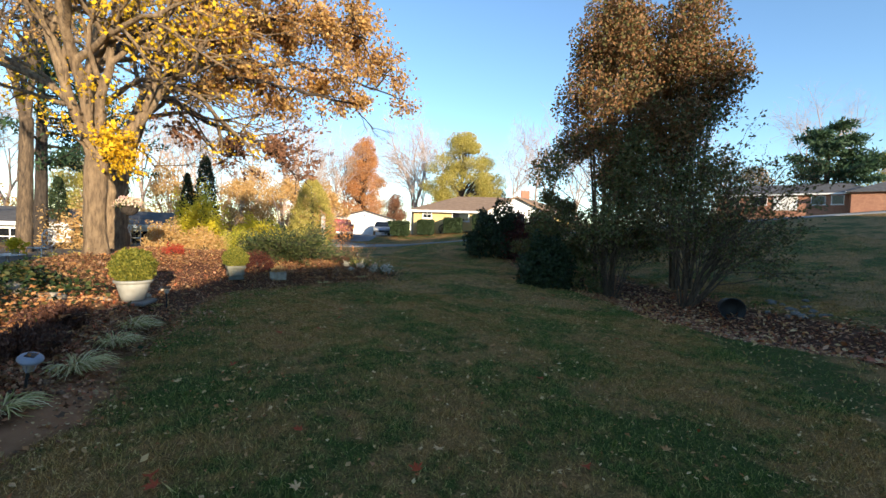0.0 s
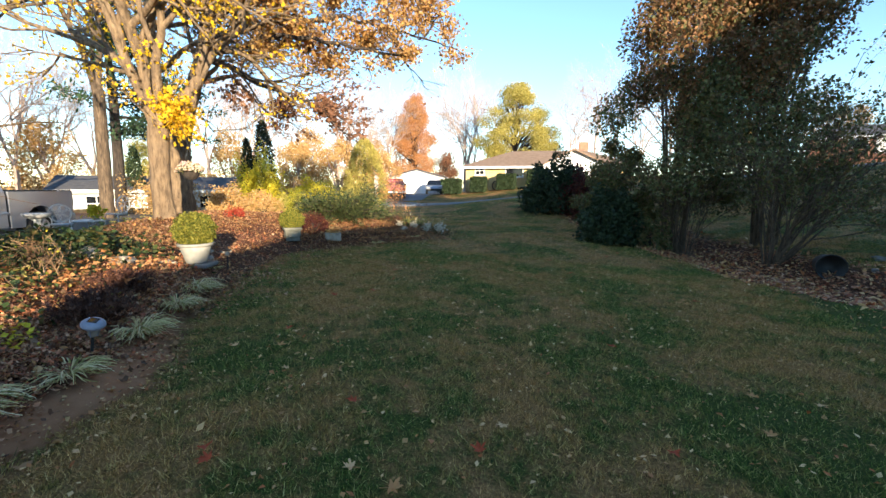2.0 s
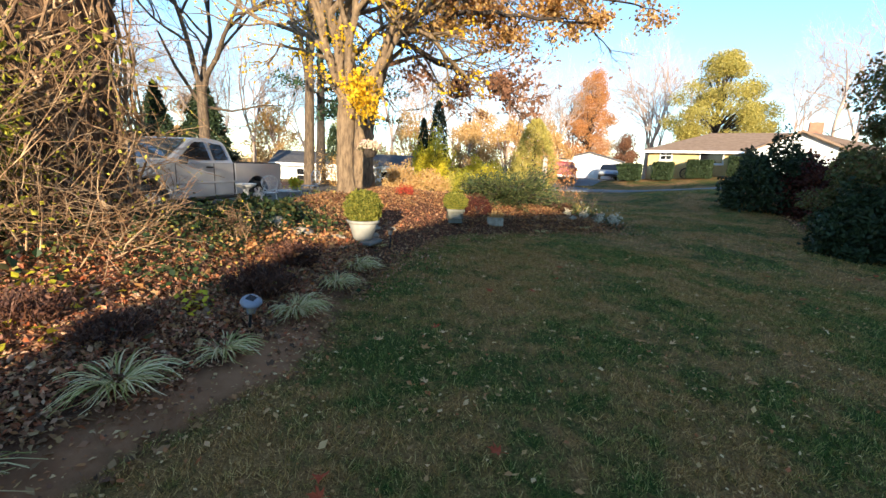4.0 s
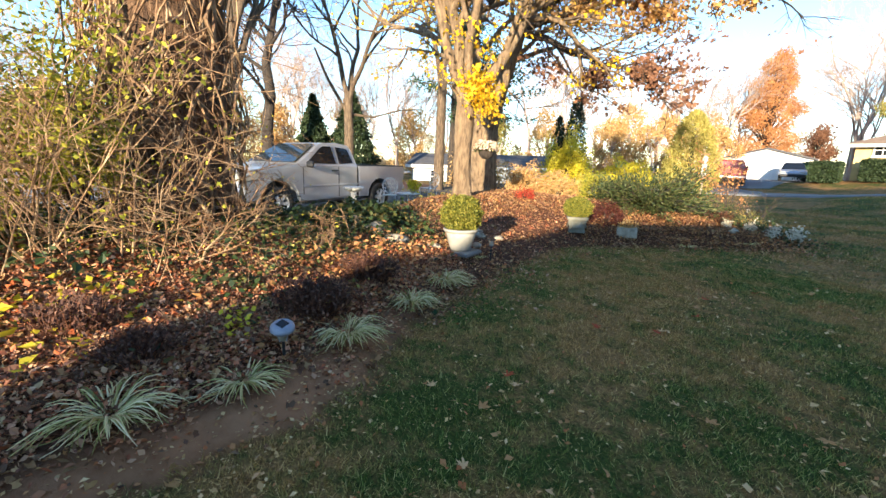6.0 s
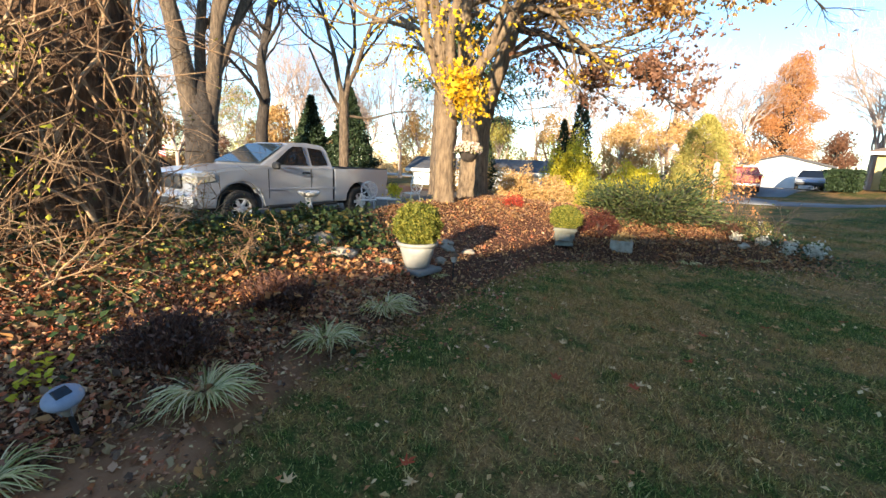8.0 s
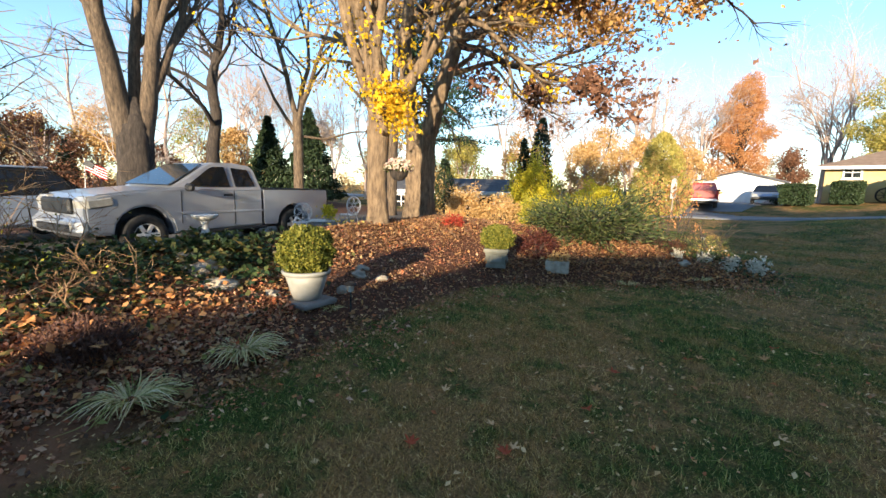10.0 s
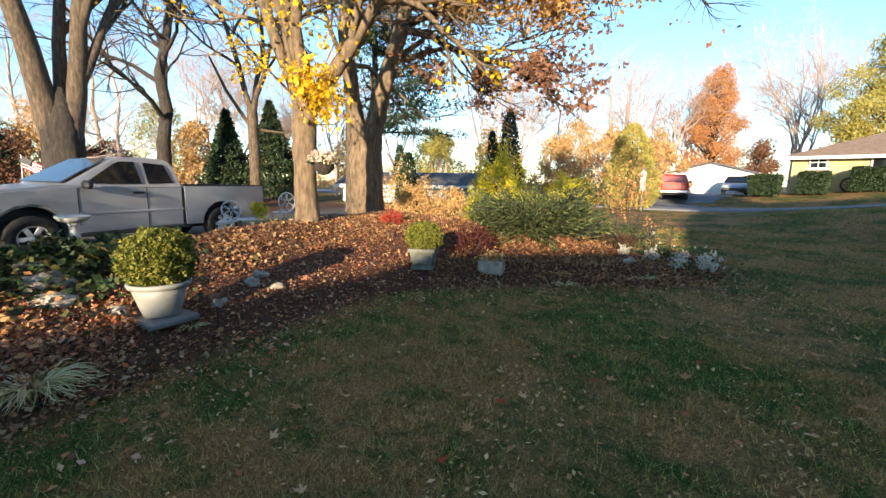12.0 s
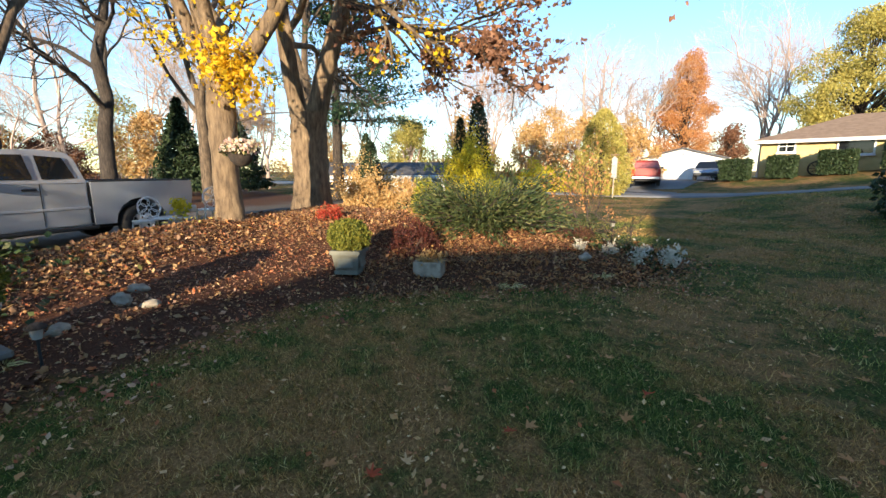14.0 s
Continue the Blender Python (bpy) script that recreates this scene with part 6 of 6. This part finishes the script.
for k, (x, y, w, tall, n, mat, label) in enumerate([
        (-4.9, 2.6, 0.9, 0.3, 420, "ivy", "low dark green plants among the fallen leaves"),
        (-4.2, 2.9, 0.8, 0.28, 360, "leaf_rust", "rust-leaved low shrub in the bed"),
        (-5.8, 3.1, 1.1, 0.34, 520, "ivy", "low dark green plants among the fallen leaves"),
        (-4.0, 1.9, 0.7, 0.24, 260, "ivy", "low dark green plants among the fallen leaves"),
        (-4.6, 3.6, 0.9, 0.36, 300, "leaf_rust", "fading rust-brown low shrub in the bed"),
        (-3.9, 1.0, 0.5, 0.16, 60, "leaf_lime", "small bright green weeds beside the brush"),
        (-5.4, 1.6, 0.8, 0.3, 260, "leaf_rust", "fading rust-brown low shrub in the bed")]):
    leafy_patch(x, y, w, w * 0.8, tall, n, 0.06, mat, 240 + k, label)


# ---- fallen leaves and grass ----
def scatter(n, x0, x1, y0, y1, chance, rng):
    """Places in a rectangle, kept with the given chance at each."""
    x, y = rng.uniform(x0, x1, n), rng.uniform(y0, y1, n)
    keep = rng.uniform(size=n) < chance(x, y)
    return x[keep], y[keep]


def strew(name, x, y, hi, size, mat, label, rng, lobed=False, flat=0.5, aspect=0.65):
    p = np.stack([x, y, height(x, y) + rng.uniform(0.004, hi, len(x))], -1)
    sizes = size * (0.5 + 1.3 * rng.uniform(0, 1, len(x)) ** 1.8)
    g = Geo().lobed(p, sizes, flat, rng=rng) if lobed else Geo().leaves(p, sizes, aspect, flat=flat, rng=rng)
    tagged(part(name, g, M[mat]), label, "leaves", kind="stuff")


def litter():
    rng = np.random.default_rng(90)

    def bare(x, y):
        return np.hypot((x + 5.5 + 0.35 * (y - 6.6)) / 1.15, (y - 6.6) / 2.3) + 0.18 * ripple(x, y, 3)

    def bed(x, y):
        s = bed_depth(x, y)
        return (s > -0.05) * (drive_q(x, y) < -0.2) * np.where((s < 0.36) & (y < 3.2), 0.2, 1.0) * (0.16 + 0.84 * smooth(0.75, 1.15, bare(x, y)))

    x, y = scatter(56000, -9, -1.6, -2.0, 6.2, bed, rng)
    strew("leaf_litter", x, y, 0.03, 0.044, "litter", "thick carpet of brown and orange fallen leaves", rng, True, 0.45)
    x, y = scatter(200000, -11, -1.6, -2.5, 13.6, lambda x, y: bed(x, y) * np.where(y < 5.5, 0.45, 1.0), rng)
    strew("leaf_litter", x, y, 0.026, 0.044, "litter", "thick carpet of brown and tan fallen leaves", rng)
    x, y = scatter(120000, -5.6, -1.7, -1.8, 4.6, lambda x, y: smooth(0.2, 0.5, bed_depth(x, y) + 0.1 * ripple(x, y, 5)), rng)
    strew("leaf_litter", x, y, 0.035, 0.03, "litter_dull", "broken dull brown leaf litter by the path", rng, flat=0.4)
    x, y = scatter(9000, -3.4, -1.7, -1.8, 3.4, lambda x, y: 0.55 * smooth(-0.25, 0.1, bed_depth(x, y)) * smooth(0.6, 0.3, bed_depth(x, y)), rng)
    strew("leaf_litter", x, y, 0.012, 0.026, "litter_pale", "crumbled pale leaves trodden into the dirt path", rng, flat=0.75)
    x, y = scatter(70000, -9, -2.0, 3.6, 13.5, lambda x, y: smooth(-0.75, 0.45, bed_depth(x, y) + 0.2 * ripple(x, y, 4)) ** 1.6 * (0.7 + 0.3 * smooth(0.75, 1.15, bare(x, y))), rng)
    strew("leaf_litter", x, y, 0.028, 0.027, "litter_dull", "small broken leaves on dark bare soil", rng)
    x, y = scatter(20000, -6, -1.5, 3.2, 13.4, lambda x, y: (bed_depth(x, y) < 0.3) * smooth(-1.2, 0.1, bed_depth(x, y) + 0.25 * ripple(x, y, 3)) ** 2 * 0.8, rng)
    strew("leaf_litter", x, y, 0.03, 0.036, "litter_dull", "leaves blown from the bed onto the grass", rng, flat=0.55)
    x, y = scatter(16000, -7, -2.2, 3.6, 13.3, lambda x, y: smooth(-0.35, 0.1, bed_depth(x, y) + 0.15 * ripple(x, y, 4)) * smooth(1.1, 0.4, bed_depth(x, y)) * 0.8, rng)
    strew("leaf_litter", x, y, 0.035, 0.032, "litter_pale", "pale crumbled leaves along the bed's edge", rng, flat=0.5)
    x, y = scatter(5000, -6, -2.8, 9.4, 12.8, lambda x, y: smooth(-0.15, 0.1, bed_depth(x, y)) * smooth(1.2, 0.3, bed_depth(x, y)), rng)
    strew("leaf_litter", x, y, 0.04, 0.05, "leaf_rust", "rust-red leaves drifted along the bed's end", rng)
    x, y = scatter(80000, -2, 10, 3, 26, lambda x, y: smooth(-0.4, 0.5, strip_depth(x, y)), rng)
    strew("leaf_litter", x, y, 0.045, 0.066, "litter_dull", "brown leaves filling the shaded swale", rng, flat=0.6)
    x, y = scatter(30000, -2, 10, 3, 20, lambda x, y: smooth(-0.5, 0.5, strip_depth(x, y)), rng)
    strew("leaf_litter", x, y, 0.05, 0.07, "litter_pale", "paler curled leaves on top of the swale", rng, flat=0.55)
    x, y = scatter(30000, -6, 5, -1.5, 13, lambda x, y: (bed_depth(x, y) < 0) * (strip_depth(x, y) < 0.1) * (0.25 + 0.75 * smooth(-0.2, 1.2, ripple(x, y, 1.3))), rng)
    strew("lawn_leaves", x, y, 0.04, 0.026, "litter_pale", "crumbs of pale dry leaf all over the grass", rng, flat=0.6)
    x, y = scatter(6500, -6, 9, -1.5, 26, lambda x, y: (bed_depth(x, y) < 0) * (strip_depth(x, y) < 0.1), rng)
    strew("lawn_leaves", x, y, 0.036, 0.034, "litter_pale", "scattered pale dry leaves on the grass", rng, flat=0.65)


litter()


def maple_leaf(seed, size, mat, label):
    rng = np.random.default_rng(seed)
    half = [(0, 1.0), (13, 0.6), (21, 0.66), (31, 0.36), (43, 0.72), (52, 0.95), (63, 0.6), (76, 0.34), (94, 0.56), (106, 0.7), (122, 0.42), (150, 0.3), (172, 0.16)]
    rim = half + [(-a, r) for a, r in half[:0:-1]]
    n = len(rim)
    bend = rng.uniform(0.1, 0.35)
    v = [(0, 0, 0.0)]
    for a, r in rim:
        r *= rng.uniform(0.86, 1.12) * size * 0.55
        x, y = r * math.sin(radians(a)), r * math.cos(radians(a))
        v.append((x, y, bend * abs(x) + rng.uniform(-0.01, 0.1) * size * (r > 0.3 * size) + 0.8 * y * y / size * bend))
    g = Geo().add(v, [(0, 1 + k, 1 + (k + 1) % n) for k in range(n)])
    g.tube([(0, -0.05 * size, 0), (0.03 * size, -0.5 * size, 0.05 * size)], 0.0015, 3)
    ob = part("fallen_leaf", g, M[mat])
    return tagged(ob, label, "leaf", "big maple leaves on the lawn")


kinds = [maple_leaf(1, 0.11, "litter_red", "dark red fallen maple leaf on the grass"), maple_leaf(2, 0.10, "litter_pale", "pale dry curled leaf on the grass"), maple_leaf(3, 0.12, "leaf_rust", "orange fallen maple leaf on the grass")]
picks = [(-2.05, 3.2, 0), (-2.22, 2.68, 1), (-1.5, 2.4, 1), (-1.3, 1.4, 0), (-0.77, 2.1, 0), (0.2, 2.2, 1), (-2.13, 6.05, 2), (-2.0, 5.75, 0), (-1.4, 8.4, 2), (-2.0, 7.2, 0), (-3.5, 5.98, 1), (-0.7, 8.35, 2), (-2.6, 7.25, 2), (-2.3, 4.54, 0), (-1.95, 5.0, 1), (-1.85, 2.8, 2)]
rng = np.random.default_rng(4)
picks += [(a, b, int(c)) for a, b, c in zip(rng.uniform(-3.2, 2.5, 60), rng.uniform(0.6, 12, 60), rng.integers(0, 3, 60)) if bed_depth(a, b) < -0.1]
for k, (x, y, c) in enumerate(picks):
    m = pose(x, y, h(x, y) + 0.035, rng.uniform(-12, 12), rng.uniform(-12, 12), rng.uniform(0, 360))
    if k < 3:
        src = [p for p in picks if p[2] == k][0]
        kinds[k].matrix_basis = pose(src[0], src[1], h(src[0], src[1]) + 0.035, 5, -6, 40 * k)
    if k not in [next(i for i, p in enumerate(picks) if p[2] == q) for q in range(3)]:
        copy_thing(kinds[c], m)


def lawn():
    """Short blades, densest on the stretch that is walked."""
    rng = np.random.default_rng(91)
    sets = [(-6, 4, -1.5, 9, 900000, 0.042, 0.0024), (-7, 8, 9, 20, 210000, 0.05, 0.0042), (3.5, 16, 4, 26, 90000, 0.06, 0.006), (-6, 4, 20, 32, 50000, 0.06, 0.007)]
    for x0, x1, y0, y1, n, tall, wide in sets:
        x, y = rng.uniform(x0, x1, n), rng.uniform(y0, y1, n)
        thin = 0.62 + 0.38 * np.clip(ripple(x, y, 1.7), -1, 1)
        keep = (bed_depth(x, y) < 0.06) & (strip_depth(x, y) < 0.08) & (rng.uniform(size=n) < thin + 0.15)
        x, y = x[keep], y[keep]
        n = len(x)
        z = height(x, y) - 0.004
        a, b = rng.uniform(0, 2 * np.pi, n), rng.uniform(0, 2 * np.pi, n)
        tuft = np.clip(0.5 + 0.42 * ripple(x, y, 17.0) + 0.3 * ripple(y, x, 47.0), 0, 1.2)
        L = tall * rng.uniform(0.35, 1.0, n) * (0.5 + tuft)
        lean = L * rng.uniform(0.2, 1.5, n)
        w = wide * rng.uniform(0.7, 1.4, n)
        base = np.stack([x, y, z], -1)
        s = np.stack([np.cos(b) * w, np.sin(b) * w, np.zeros(n)], -1)
        tip = base + np.stack([np.cos(a) * lean, np.sin(a) * lean, L], -1)
        g = Geo().add(np.stack([base - s, base + s, tip], 1).reshape(-1, 3), np.arange(3 * n).reshape(n, 3))
        tagged(part("grass", g, M["grass"]), "short patchy green lawn grass", "grass", kind="stuff")


lawn()
